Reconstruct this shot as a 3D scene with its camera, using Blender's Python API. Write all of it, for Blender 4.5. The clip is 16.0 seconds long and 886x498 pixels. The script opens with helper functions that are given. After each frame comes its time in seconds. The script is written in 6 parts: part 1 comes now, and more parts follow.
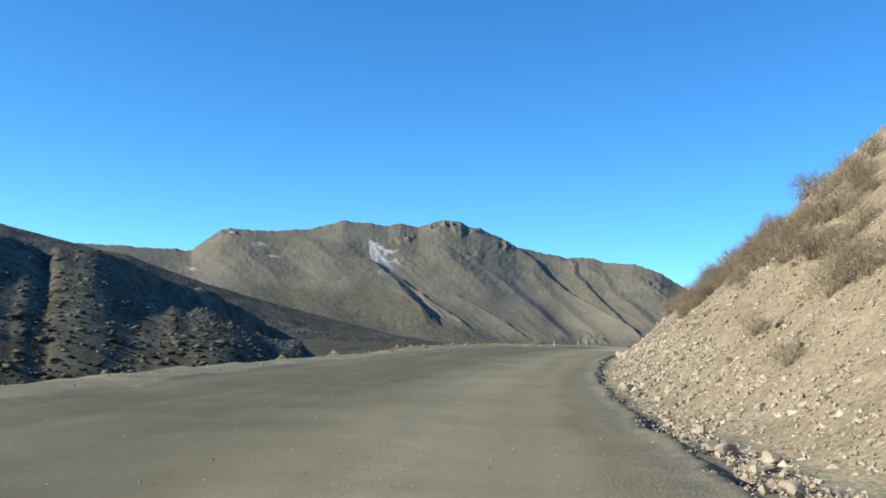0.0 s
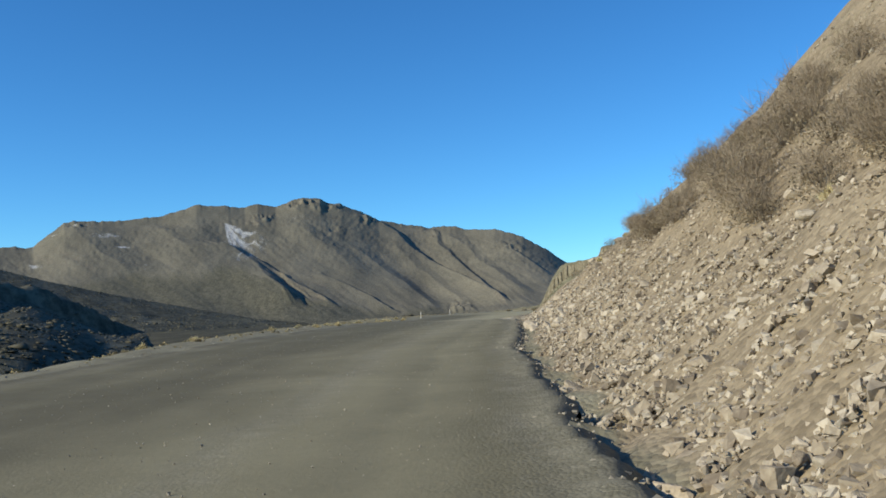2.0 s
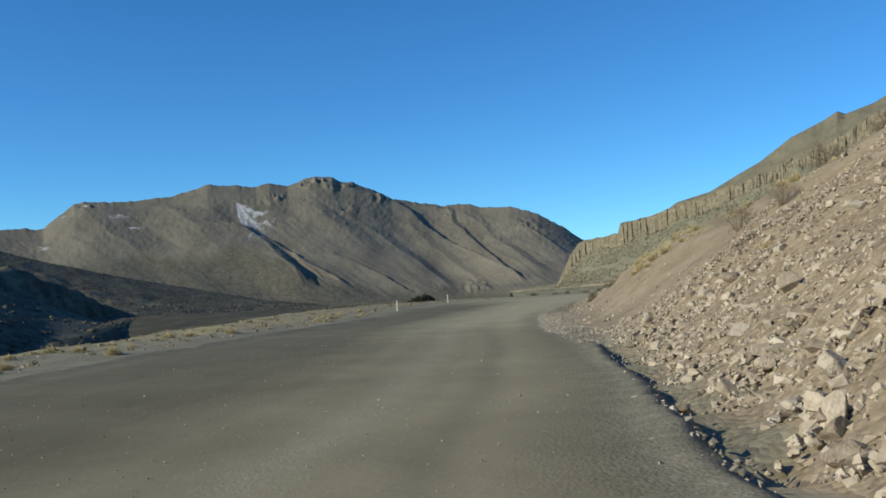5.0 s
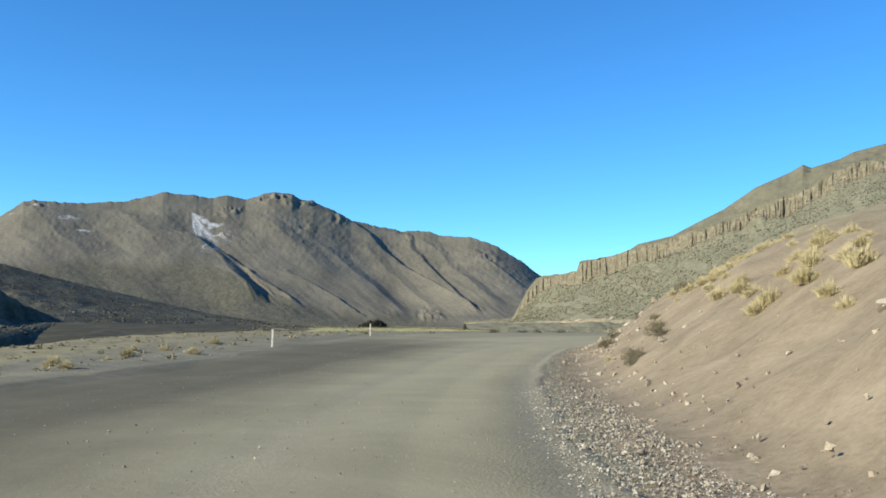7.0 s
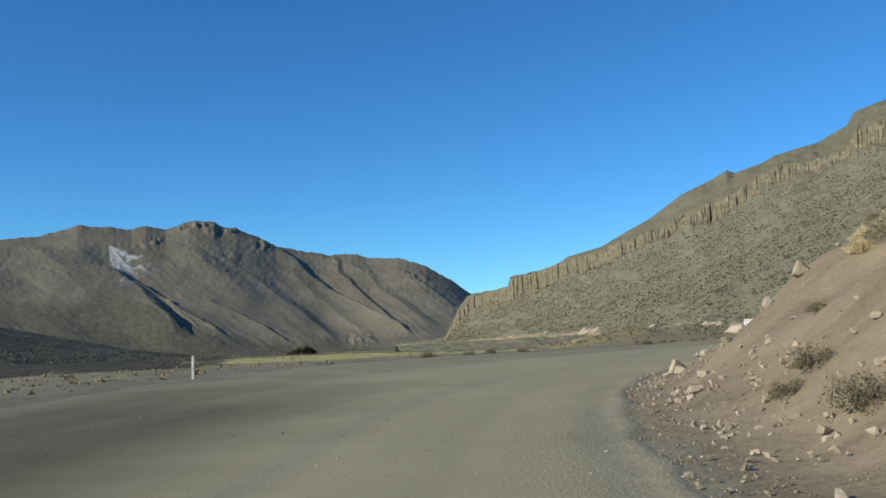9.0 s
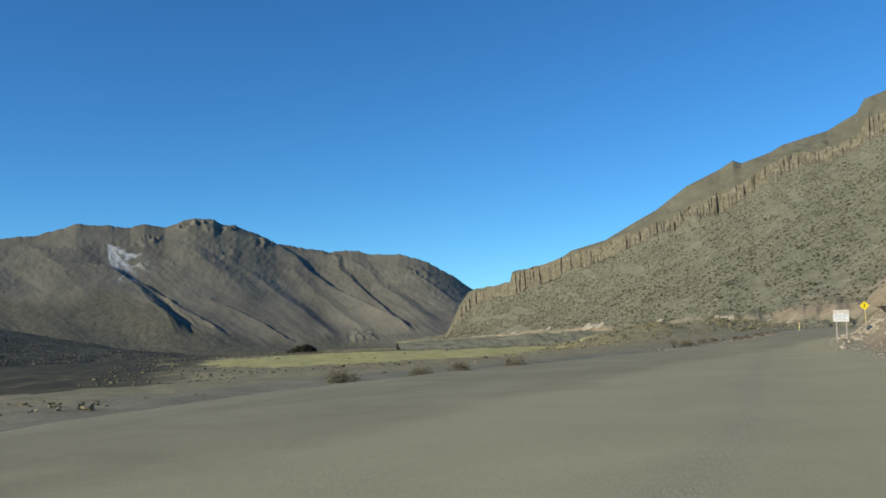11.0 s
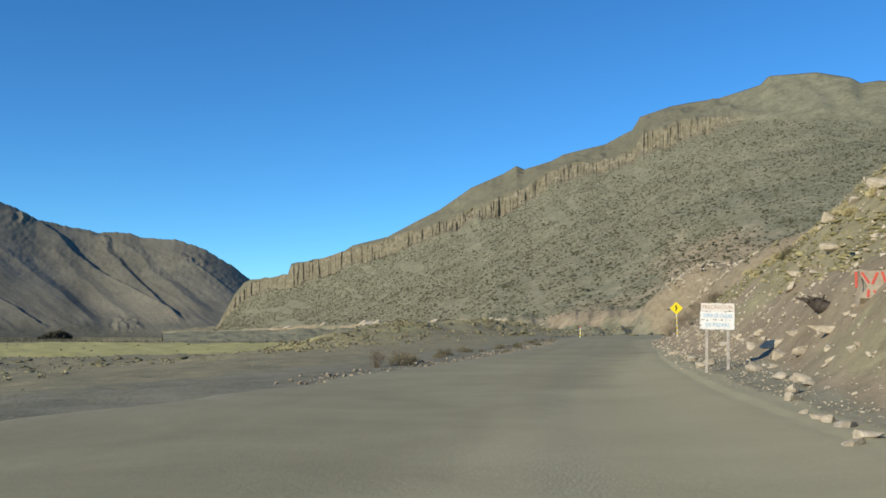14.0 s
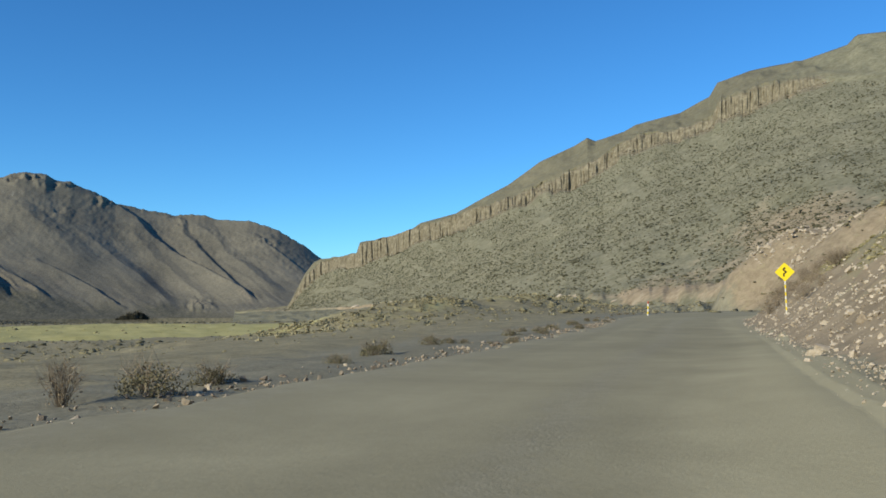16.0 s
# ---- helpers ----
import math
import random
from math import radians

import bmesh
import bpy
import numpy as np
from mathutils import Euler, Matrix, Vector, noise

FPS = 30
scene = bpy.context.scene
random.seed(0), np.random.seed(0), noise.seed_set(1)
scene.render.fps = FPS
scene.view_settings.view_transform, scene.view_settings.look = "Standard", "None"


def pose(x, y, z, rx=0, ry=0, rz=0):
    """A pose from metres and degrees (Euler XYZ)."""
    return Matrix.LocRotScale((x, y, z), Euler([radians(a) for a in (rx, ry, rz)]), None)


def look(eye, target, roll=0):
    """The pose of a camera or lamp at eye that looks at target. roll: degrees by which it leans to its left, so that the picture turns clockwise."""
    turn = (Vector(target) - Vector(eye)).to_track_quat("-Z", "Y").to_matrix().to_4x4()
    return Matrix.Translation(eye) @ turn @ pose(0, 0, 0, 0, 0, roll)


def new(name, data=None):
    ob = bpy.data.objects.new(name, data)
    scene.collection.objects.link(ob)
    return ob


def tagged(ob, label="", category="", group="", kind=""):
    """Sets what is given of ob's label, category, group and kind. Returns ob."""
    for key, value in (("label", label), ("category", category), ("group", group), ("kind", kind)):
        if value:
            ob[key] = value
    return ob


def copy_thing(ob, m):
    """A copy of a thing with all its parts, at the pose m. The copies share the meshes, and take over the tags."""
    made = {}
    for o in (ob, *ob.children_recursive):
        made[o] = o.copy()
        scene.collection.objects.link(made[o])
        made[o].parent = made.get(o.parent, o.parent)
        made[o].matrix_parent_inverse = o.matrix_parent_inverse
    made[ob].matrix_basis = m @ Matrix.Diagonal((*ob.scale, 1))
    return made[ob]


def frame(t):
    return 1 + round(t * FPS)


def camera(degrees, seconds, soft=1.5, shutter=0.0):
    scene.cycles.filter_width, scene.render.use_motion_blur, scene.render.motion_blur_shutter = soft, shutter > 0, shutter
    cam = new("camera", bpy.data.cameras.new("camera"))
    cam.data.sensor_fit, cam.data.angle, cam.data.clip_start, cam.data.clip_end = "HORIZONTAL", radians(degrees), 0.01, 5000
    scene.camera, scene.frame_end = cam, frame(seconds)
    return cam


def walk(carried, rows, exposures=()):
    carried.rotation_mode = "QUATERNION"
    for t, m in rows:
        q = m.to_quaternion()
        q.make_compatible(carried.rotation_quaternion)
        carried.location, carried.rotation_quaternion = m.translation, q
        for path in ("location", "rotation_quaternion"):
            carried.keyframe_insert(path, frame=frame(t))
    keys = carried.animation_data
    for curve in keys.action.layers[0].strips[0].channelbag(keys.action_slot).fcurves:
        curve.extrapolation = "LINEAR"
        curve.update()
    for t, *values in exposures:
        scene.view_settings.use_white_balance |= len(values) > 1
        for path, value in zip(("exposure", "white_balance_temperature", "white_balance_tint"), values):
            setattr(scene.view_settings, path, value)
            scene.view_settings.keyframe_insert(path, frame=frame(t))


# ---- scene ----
cam = camera(51.8, 16.0, soft=1.7)
PATH = [
    (0.0, -0.000, -0.000, 1.612, 95.128, -2.463, 0.482),
    (0.5, 1.005, 7.136, 1.593, 95.582, -1.227, -2.333),
    (1.0, 1.823, 14.318, 1.574, 94.664, 0.019, -3.442),
    (1.5, 2.574, 21.500, 1.496, 93.591, 0.944, -5.657),
    (2.0, 3.410, 28.736, 1.452, 93.526, 2.304, -7.767),
    (2.5, 4.423, 35.934, 1.445, 93.581, 3.104, -10.342),
    (3.0, 5.619, 43.223, 1.491, 93.371, 3.217, -11.151),
    (3.5, 7.056, 50.412, 1.615, 95.881, 3.493, -9.830),
    (4.0, 8.474, 57.428, 1.733, 96.078, 3.915, -9.482),
    (4.5, 9.824, 64.165, 1.767, 93.537, 3.830, -7.983),
    (4.7, 10.379, 66.844, 1.775, 92.581, 3.451, -7.200),
    (6.8, 16.048, 95.631, 1.725, 91.914, -1.631, -9.196),
    (7.0, 16.589, 98.373, 1.696, 93.975, -1.318, -9.648),
    (7.5, 17.946, 105.210, 1.627, 93.711, 0.418, -10.753),
    (8.0, 19.367, 112.045, 1.545, 94.121, 1.436, -12.215),
    (8.5, 20.907, 118.851, 1.475, 94.623, 1.459, -13.177),
    (9.0, 22.642, 125.423, 1.357, 95.315, 1.563, -13.916),
    (9.2, 23.405, 127.910, 1.307, 95.185, 1.395, -14.386),
    (11.3, 32.825, 152.122, 1.580, 95.108, 2.080, -13.672),
    (11.5, 33.968, 154.333, 1.573, 96.524, 2.018, -14.392),
    (12.0, 36.944, 159.789, 1.525, 95.749, 2.185, -17.486),
    (12.5, 40.178, 165.073, 1.482, 94.104, 1.373, -18.439),
    (13.0, 43.674, 170.122, 1.445, 94.276, 0.336, -19.993),
    (13.5, 47.249, 174.985, 1.396, 94.642, -0.016, -24.125),
    (14.0, 50.859, 179.832, 1.351, 94.643, -0.353, -27.266),
    (14.5, 54.444, 184.599, 1.307, 95.084, -0.432, -29.183),
    (15.0, 57.966, 189.128, 1.216, 95.013, -1.010, -24.959),
    (15.5, 61.458, 193.351, 1.173, 94.218, -0.513, -22.663),
    (16.0, 64.898, 197.772, 1.165, 93.270, 0.203, -22.624),
]
EXPOSURES = [(0.0, 0.5), (0.3, 0.35), (0.6, 0.05), (1.5, 0.05), (3.5, 0.0), (4.0, -0.15), (4.5, -0.15), (4.9, -0.1), (6.8, 0.45), (7.4, 0.35), (8.0, 0.08), (9.0, -0.12), (9.2, -0.13), (11.3, -0.15), (12.5, -0.1), (14.0, -0.03), (16.0, -0.01)]
walk(cam, [(t, pose(*p)) for t, *p in PATH], EXPOSURES)

# ---- sky and sun ----
SUN = Vector((-0.955, -0.24, 0.43)).normalized()
world = bpy.data.worlds.new("sky")
scene.world = world
world.use_nodes = True
wn = world.node_tree.nodes
sky = wn.new("ShaderNodeTexSky")
sky.sky_type = "NISHITA"
sky.sun_disc = False
sky.sun_elevation = math.asin(SUN.z)
sky.sun_rotation = math.atan2(SUN.x, SUN.y)
sky.altitude = 2200
sky.air_density = 1.0
sky.dust_density = 0.0
sky.ozone_density = 3.0
deep = wn.new("ShaderNodeHueSaturation")
deep.inputs["Saturation"].default_value = 1.15
tint = wn.new("ShaderNodeMix")
tint.data_type, tint.blend_type = "RGBA", "MULTIPLY"
tint.inputs[0].default_value = 1.0
tint.inputs[7].default_value = (0.54, 0.98, 1.20, 1)
world.node_tree.links.new(sky.outputs[0], deep.inputs["Color"])
world.node_tree.links.new(deep.outputs[0], tint.inputs[6])
world.node_tree.links.new(tint.outputs[2], wn["Background"].inputs[0])
wn["Background"].inputs[1].default_value = 0.135

sun_data = bpy.data.lights.new("sun", "SUN")
sun_data.energy, sun_data.angle, sun_data.color = 5.0, radians(0.53), (1.0, 0.90, 0.68)
sun = new("sun", sun_data)
sun.matrix_world = look(SUN * 100, (0, 0, 0))


# ---- noise on arrays ----
def hashed(ix, iy, seed):
    n = (ix.astype(np.int64) * 374761393 + iy.astype(np.int64) * 668265263 + seed * 1442695041) & 0xFFFFFFFF
    n = ((n ^ (n >> 13)) * 1274126177) & 0xFFFFFFFF
    n = ((n ^ (n >> 16)) * 2246822519) & 0xFFFFFFFF
    return ((n ^ (n >> 15)) & 0xFFFFFF) / float(0xFFFFFF)


def vnoise(x, y, seed=0):
    """Smooth noise from -1 to 1."""
    x, y = np.asarray(x, float), np.asarray(y, float)
    fx, fy = np.floor(x), np.floor(y)
    u, v = x - fx, y - fy
    u, v = u * u * (3 - 2 * u), v * v * (3 - 2 * v)
    a, b = hashed(fx, fy, seed), hashed(fx + 1, fy, seed)
    c, d = hashed(fx, fy + 1, seed), hashed(fx + 1, fy + 1, seed)
    return 2 * ((a + (b - a) * u) * (1 - v) + (c + (d - c) * u) * v) - 1


def fbm(x, y, seed=0, octaves=4, gain=0.5):
    total, amp = 0.0, 1.0
    for i in range(octaves):
        total = total + amp * vnoise(np.asarray(x) * 2 ** i, np.asarray(y) * 2 ** i, seed + i * 17)
        amp *= gain
    return total


def ridged(x, y, seed=0, octaves=3):
    total, amp = 0.0, 1.0
    for i in range(octaves):
        total = total + amp * (1 - 2 * np.abs(vnoise(np.asarray(x) * 2 ** i, np.asarray(y) * 2 ** i, seed + i * 31)))
        amp *= 0.5
    return total


def smooth(a, b, v):
    w = np.clip((np.asarray(v, float) - a) / (b - a), 0, 1)
    return w * w * (3 - 2 * w)


# ---- materials ----
def material(name, colours, scale=1.0, rough=0.9, bump=0.3, bump_scale=20.0, detail=8.0, spec=0.2, fine=0.35, distort=0.4, bump_distance=0.05, metal=0.0, random_shift=0.0):
    """Two scales of noise through a colour ramp, with a fine grain and relief, in object coordinates (metres)."""
    m = bpy.data.materials.new(name)
    m.use_nodes = True
    nt = m.node_tree
    n, l = nt.nodes, nt.links
    bsdf = n["Principled BSDF"]
    bsdf.inputs["Roughness"].default_value = rough
    bsdf.inputs["Specular IOR Level"].default_value = spec
    bsdf.inputs["Metallic"].default_value = metal
    geo = n.new("ShaderNodeTexCoord")
    big = n.new("ShaderNodeTexNoise")
    big.inputs["Scale"].default_value, big.inputs["Detail"].default_value, big.inputs["Distortion"].default_value = scale, detail, distort
    big.inputs["Roughness"].default_value = 0.62
    l.new(geo.outputs["Object"], big.inputs["Vector"])
    small = n.new("ShaderNodeTexNoise")
    small.inputs["Scale"].default_value, small.inputs["Detail"].default_value = bump_scale, 5.0
    l.new(geo.outputs["Object"], small.inputs["Vector"])
    mix = n.new("ShaderNodeMix")
    mix.inputs[0].default_value = fine
    l.new(big.outputs["Fac"], mix.inputs[2])
    l.new(small.outputs["Fac"], mix.inputs[3])
    value = mix.outputs[0]
    if random_shift:
        info = n.new("ShaderNodeObjectInfo")
        shift = n.new("ShaderNodeMath")
        shift.operation = "MULTIPLY_ADD"
        shift.inputs[1].default_value = random_shift
        l.new(info.outputs["Random"], shift.inputs[0])
        l.new(value, shift.inputs[2])
        island = n.new("ShaderNodeNewGeometry")
        more = n.new("ShaderNodeMath")
        more.operation = "MULTIPLY_ADD"
        more.inputs[1].default_value = random_shift
        l.new(island.outputs["Random Per Island"], more.inputs[0])
        l.new(shift.outputs[0], more.inputs[2])
        less = n.new("ShaderNodeMath")
        less.operation = "SUBTRACT"
        less.inputs[1].default_value = random_shift
        l.new(more.outputs[0], less.inputs[0])
        value = less.outputs[0]
    ramp = n.new("ShaderNodeValToRGB")
    e = ramp.color_ramp.elements
    lo, hi = 0.32, 0.68
    for i, c in enumerate(colours):
        p = lo + (hi - lo) * i / max(1, len(colours) - 1)
        if i < 2:
            e[i].position = p
        else:
            e.new(p)
    for i, c in enumerate(colours):
        e[i].position = lo + (hi - lo) * i / max(1, len(colours) - 1)
        e[i].color = (*c, 1)
    l.new(value, ramp.inputs[0])
    l.new(ramp.outputs[0], bsdf.inputs["Base Color"])
    if bump:
        b = n.new("ShaderNodeBump")
        b.inputs["Strength"].default_value, b.inputs["Distance"].default_value = bump, bump_distance
        l.new(small.outputs["Fac"], b.inputs["Height"])
        l.new(b.outputs[0], bsdf.inputs["Normal"])
    return m


def blend(name, layers, rough=0.95, grain_weight=0.4, grain_scale=9.0, relief=0.06, ragged=1.6, soft=0.18, spread=0.17, toward=None, stones=0.0):
    """A ground of several materials' colours, laid over one another by the channels of the mesh's cover attribute."""
    m = bpy.data.materials.new(name)
    m.use_nodes = True
    n, l = m.node_tree.nodes, m.node_tree.links
    bsdf = n["Principled BSDF"]
    bsdf.inputs["Roughness"].default_value = rough
    bsdf.inputs["Specular IOR Level"].default_value = 0.12
    coord = n.new("ShaderNodeTexCoord")
    place = coord.outputs["Object"]
    if toward is not None:
        turned = n.new("ShaderNodeMapping")
        turned.inputs["Rotation"].default_value = (0, 0, radians(toward))
        l.new(place, turned.inputs["Vector"])
        longer = n.new("ShaderNodeVectorMath")
        longer.operation = "MULTIPLY"
        longer.inputs[1].default_value = (1.0, 0.3, 1.0)
        l.new(turned.outputs[0], longer.inputs[0])
        place = longer.outputs[0]
    cover = n.new("ShaderNodeVertexColor")
    cover.layer_name = "cover"
    split = n.new("ShaderNodeSeparateColor")
    l.new(cover.outputs["Color"], split.inputs[0])
    grain = n.new("ShaderNodeTexNoise")
    grain.inputs["Scale"].default_value, grain.inputs["Detail"].default_value = grain_scale, 8.0
    grain.inputs["Roughness"].default_value = 0.7
    l.new(place, grain.inputs["Vector"])
    height = grain.outputs["Fac"]
    shift = None
    if stones:
        # small stones bedded in the surface where the mesh is stony
        stony = n.new("ShaderNodeAttribute")
        stony.attribute_name = "stony"
        cells = n.new("ShaderNodeTexVoronoi")
        cells.inputs["Scale"].default_value = stones
        l.new(place, cells.inputs["Vector"])
        tone = n.new("ShaderNodeSeparateColor")
        l.new(cells.outputs["Color"], tone.inputs[0])
        even = n.new("ShaderNodeMath")
        even.operation = "SUBTRACT"
        even.inputs[1].default_value = 0.5
        l.new(tone.outputs[0], even.inputs[0])
        some = n.new("ShaderNodeMath")
        some.operation = "MULTIPLY"
        l.new(even.outputs[0], some.inputs[0])
        l.new(stony.outputs["Fac"], some.inputs[1])
        less = n.new("ShaderNodeMath")
        less.operation = "MULTIPLY"
        less.inputs[1].default_value = 0.20
        l.new(some.outputs[0], less.inputs[0])
        shift = less.outputs[0]
        dome = n.new("ShaderNodeMath")
        dome.operation = "MULTIPLY"
        l.new(cells.outputs["Distance"], dome.inputs[0])
        l.new(stony.outputs["Fac"], dome.inputs[1])
        sunk = n.new("ShaderNodeMath")
        sunk.operation = "MULTIPLY_ADD"
        sunk.inputs[1].default_value = -1.3
        l.new(dome.outputs[0], sunk.inputs[0])
        l.new(height, sunk.inputs[2])
        height = sunk.outputs[0]
    now = None
    for i, (colours, scale) in enumerate(layers):
        tex = n.new("ShaderNodeTexNoise")
        tex.inputs["Scale"].default_value, tex.inputs["Detail"].default_value, tex.inputs["Roughness"].default_value = scale, 10.0, 0.66
        tex.inputs["Distortion"].default_value = 0.5
        l.new(place, tex.inputs["Vector"])
        both = n.new("ShaderNodeMix")
        both.inputs[0].default_value = grain_weight
        l.new(tex.outputs["Fac"], both.inputs[2])
        l.new(grain.outputs["Fac"], both.inputs[3])
        ramp = n.new("ShaderNodeValToRGB")
        e = ramp.color_ramp.elements
        while len(e) < len(colours):
            e.new(0.5)
        for k, c in enumerate(colours):
            e[k].position = 0.5 - spread + 2 * spread * k / (len(colours) - 1)
            e[k].color = (c[0], c[1], 0.955 * c[2], 1)
        value = both.outputs[0]
        if shift is not None:
            plus = n.new("ShaderNodeMath")
            l.new(value, plus.inputs[0])
            l.new(shift, plus.inputs[1])
            value = plus.outputs[0]
        l.new(value, ramp.inputs[0])
        if now is None:
            now = ramp.outputs[0]
            continue
        # break the border up with noise
        edge = n.new("ShaderNodeMath")
        edge.operation = "MULTIPLY_ADD"
        edge.inputs[1].default_value, edge.inputs[2].default_value = ragged, -ragged / 2
        l.new(tex.outputs["Fac"], edge.inputs[0])
        add = n.new("ShaderNodeMath")
        add.operation = "ADD"
        l.new(split.outputs[i - 1] if i < 4 else cover.outputs["Alpha"], add.inputs[0])
        l.new(edge.outputs[0], add.inputs[1])
        step = n.new("ShaderNodeMapRange")
        step.inputs[1].default_value, step.inputs[2].default_value = 0.5 - soft, 0.5 + soft
        l.new(add.outputs[0], step.inputs[0])
        over = n.new("ShaderNodeMix")
        over.data_type = "RGBA"
        l.new(step.outputs[0], over.inputs[0])
        l.new(now, over.inputs[6])
        l.new(ramp.outputs[0], over.inputs[7])
        now = over.outputs[2]
    l.new(now, bsdf.inputs["Base Color"])
    b = n.new("ShaderNodeBump")
    b.inputs["Strength"].default_value, b.inputs["Distance"].default_value = 0.5, relief
    l.new(height, b.inputs["Height"])
    l.new(b.outputs[0], bsdf.inputs["Normal"])
    return m


M_ROAD = blend("road_gravel", [
    ([(0.122, 0.112, 0.076), (0.146, 0.134, 0.091), (0.172, 0.158, 0.108)], 0.3),
    ([(0.325, 0.297, 0.197), (0.362, 0.331, 0.22), (0.40, 0.365, 0.245)], 0.25),
    ([(0.19, 0.178, 0.13), (0.28, 0.26, 0.20), (0.36, 0.335, 0.265)], 2.5),
], grain_weight=0.3, ragged=0.5, soft=0.42, stones=26.0, relief=0.014)
M_GROUND = blend("bare_earth", [
    ([(0.165, 0.153, 0.110), (0.225, 0.210, 0.152), (0.288, 0.27, 0.2)], 0.5),
    ([(0.190, 0.154, 0.107), (0.268, 0.219, 0.153), (0.345, 0.285, 0.203)], 0.6),
    ([(0.168, 0.15, 0.093), (0.252, 0.225, 0.144), (0.335, 0.297, 0.186)], 0.8),
    ([(0.31, 0.285, 0.11), (0.42, 0.385, 0.165), (0.50, 0.455, 0.22)], 0.12),
    ([(0.034, 0.034, 0.024), (0.066, 0.063, 0.044), (0.13, 0.117, 0.078)], 0.06),
], spread=0.13, stones=11.0, relief=0.035)
M_MOUNTAIN = blend("mountain_rock", [
    ([(0.112, 0.106, 0.088), (0.154, 0.145, 0.117), (0.199, 0.185, 0.148)], 0.012),
    ([(0.098, 0.092, 0.079), (0.16, 0.146, 0.117), (0.218, 0.192, 0.152)], 0.03),
    ([(0.27, 0.27, 0.265), (0.43, 0.435, 0.44), (0.7, 0.7, 0.7)], 0.5),
    ([(0.072, 0.071, 0.053), (0.112, 0.107, 0.081), (0.157, 0.147, 0.113)], 0.10),
], grain_weight=0.55, grain_scale=0.3, relief=0.28, spread=0.095, ragged=1.1, toward=2)
M_RIDGE = blend("ridge_slope", [
    ([(0.138, 0.135, 0.090), (0.205, 0.198, 0.138), (0.268, 0.254, 0.182)], 0.05),
    ([(0.112, 0.098, 0.069), (0.19, 0.168, 0.121), (0.29, 0.26, 0.192)], 0.14),
    ([(0.128, 0.12, 0.082), (0.170, 0.159, 0.110), (0.21, 0.196, 0.138)], 0.03),
    ([(0.22, 0.175, 0.118), (0.30, 0.243, 0.167), (0.40, 0.34, 0.25)], 0.05),
], grain_weight=0.62, grain_scale=0.30, relief=0.6, spread=0.11)
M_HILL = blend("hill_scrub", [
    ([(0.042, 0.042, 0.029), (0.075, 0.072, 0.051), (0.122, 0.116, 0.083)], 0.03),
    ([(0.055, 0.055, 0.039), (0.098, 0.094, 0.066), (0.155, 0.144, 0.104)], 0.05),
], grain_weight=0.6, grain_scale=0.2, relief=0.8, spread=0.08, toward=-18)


# ---- mesh helpers ----
def sheet(name, X, Y, Z, mat, cover=None, flip=False, stony=None):
    """A smooth sheet from three arrays of one shape."""
    h, w = X.shape
    verts = np.stack([X, Y, Z], -1).reshape(-1, 3)
    i = np.arange(h * w).reshape(h, w)
    a, b, c, d = i[:-1, :-1].ravel(), i[:-1, 1:].ravel(), i[1:, 1:].ravel(), i[1:, :-1].ravel()
    quads = np.stack([a, d, c, b] if flip else [a, b, c, d], -1)
    me = bpy.data.meshes.new(name)
    me.vertices.add(len(verts))
    me.vertices.foreach_set("co", verts.ravel().astype(np.float32))
    me.loops.add(quads.size)
    me.loops.foreach_set("vertex_index", quads.ravel().astype(np.int32))
    me.polygons.add(len(quads))
    me.polygons.foreach_set("loop_start", np.arange(0, quads.size, 4, dtype=np.int32))
    me.polygons.foreach_set("loop_total", np.full(len(quads), 4, dtype=np.int32))
    me.update(calc_edges=True)
    me.polygons.foreach_set("use_smooth", np.ones(len(quads), dtype=bool))
    if cover is not None:
        at = me.color_attributes.new("cover", "FLOAT_COLOR", "POINT")
        full = np.ones((len(verts), 4), np.float32)
        full[:, 3] = 0
        for k, c in enumerate(cover):
            full[:, k] = c.ravel()
        at.data.foreach_set("color", full.ravel())
    if stony is not None:
        at = me.attributes.new("stony", "FLOAT", "POINT")
        at.data.foreach_set("value", np.clip(stony, 0, 1).ravel().astype(np.float32))
    me.materials.append(mat)
    return new(name, me)


# ---- the road's line ----
RIGHT = np.array([(-2.0, -60), (2.2, -10), (3.3, 11), (4.3, 22), (6.0, 37), (9.0, 55.5), (11.2, 64), (13.5, 74), (15.6, 84), (18.0, 95), (20.0, 106), (22.2, 116), (24.8, 126), (27.6, 134), (29.9, 140.5), (32.0, 145.5), (35.4, 150.5), (41.5, 158.5),
                  (48.2, 169), (56.2, 180.6), (64.4, 193.6), (75.7, 208.6), (88, 223.4), (103, 241.9), (116.5, 257.9), (130, 269.9), (147, 278.9), (172, 285.4), (238, 294.4)], float)
LEFT = np.array([(-12, -60), (-8.8, -10), (-7.6, 17), (-7.3, 29), (-5.8, 42), (-3.4, 52), (-0.7, 64), (2.1, 79), (4.8, 91), (7.6, 104), (10.6, 116), (13.3, 128), (16.2, 141), (19.4, 151), (24.0, 161.5), (29.5, 170.9),
                 (35.5, 178.9), (43, 186.9), (51.5, 194.9), (60.5, 204.4), (71, 215.9), (82, 228.9), (97, 247.4), (112, 267.9), (125, 283.9), (141, 295.9), (168, 304.4), (234, 313.4)], float)


def lip_at(y):
    """Where the road's surface breaks off, right of its edge line."""
    return np.interp(y, [20, 36, 46, 60, 72, 90, 104, 136, 146, 158, 230, 250], [-0.05, 0.1, 0.28, 0.28, 0.1, 0.05, -0.3, -0.3, 0.1, 0.75, 0.75, 0.3])


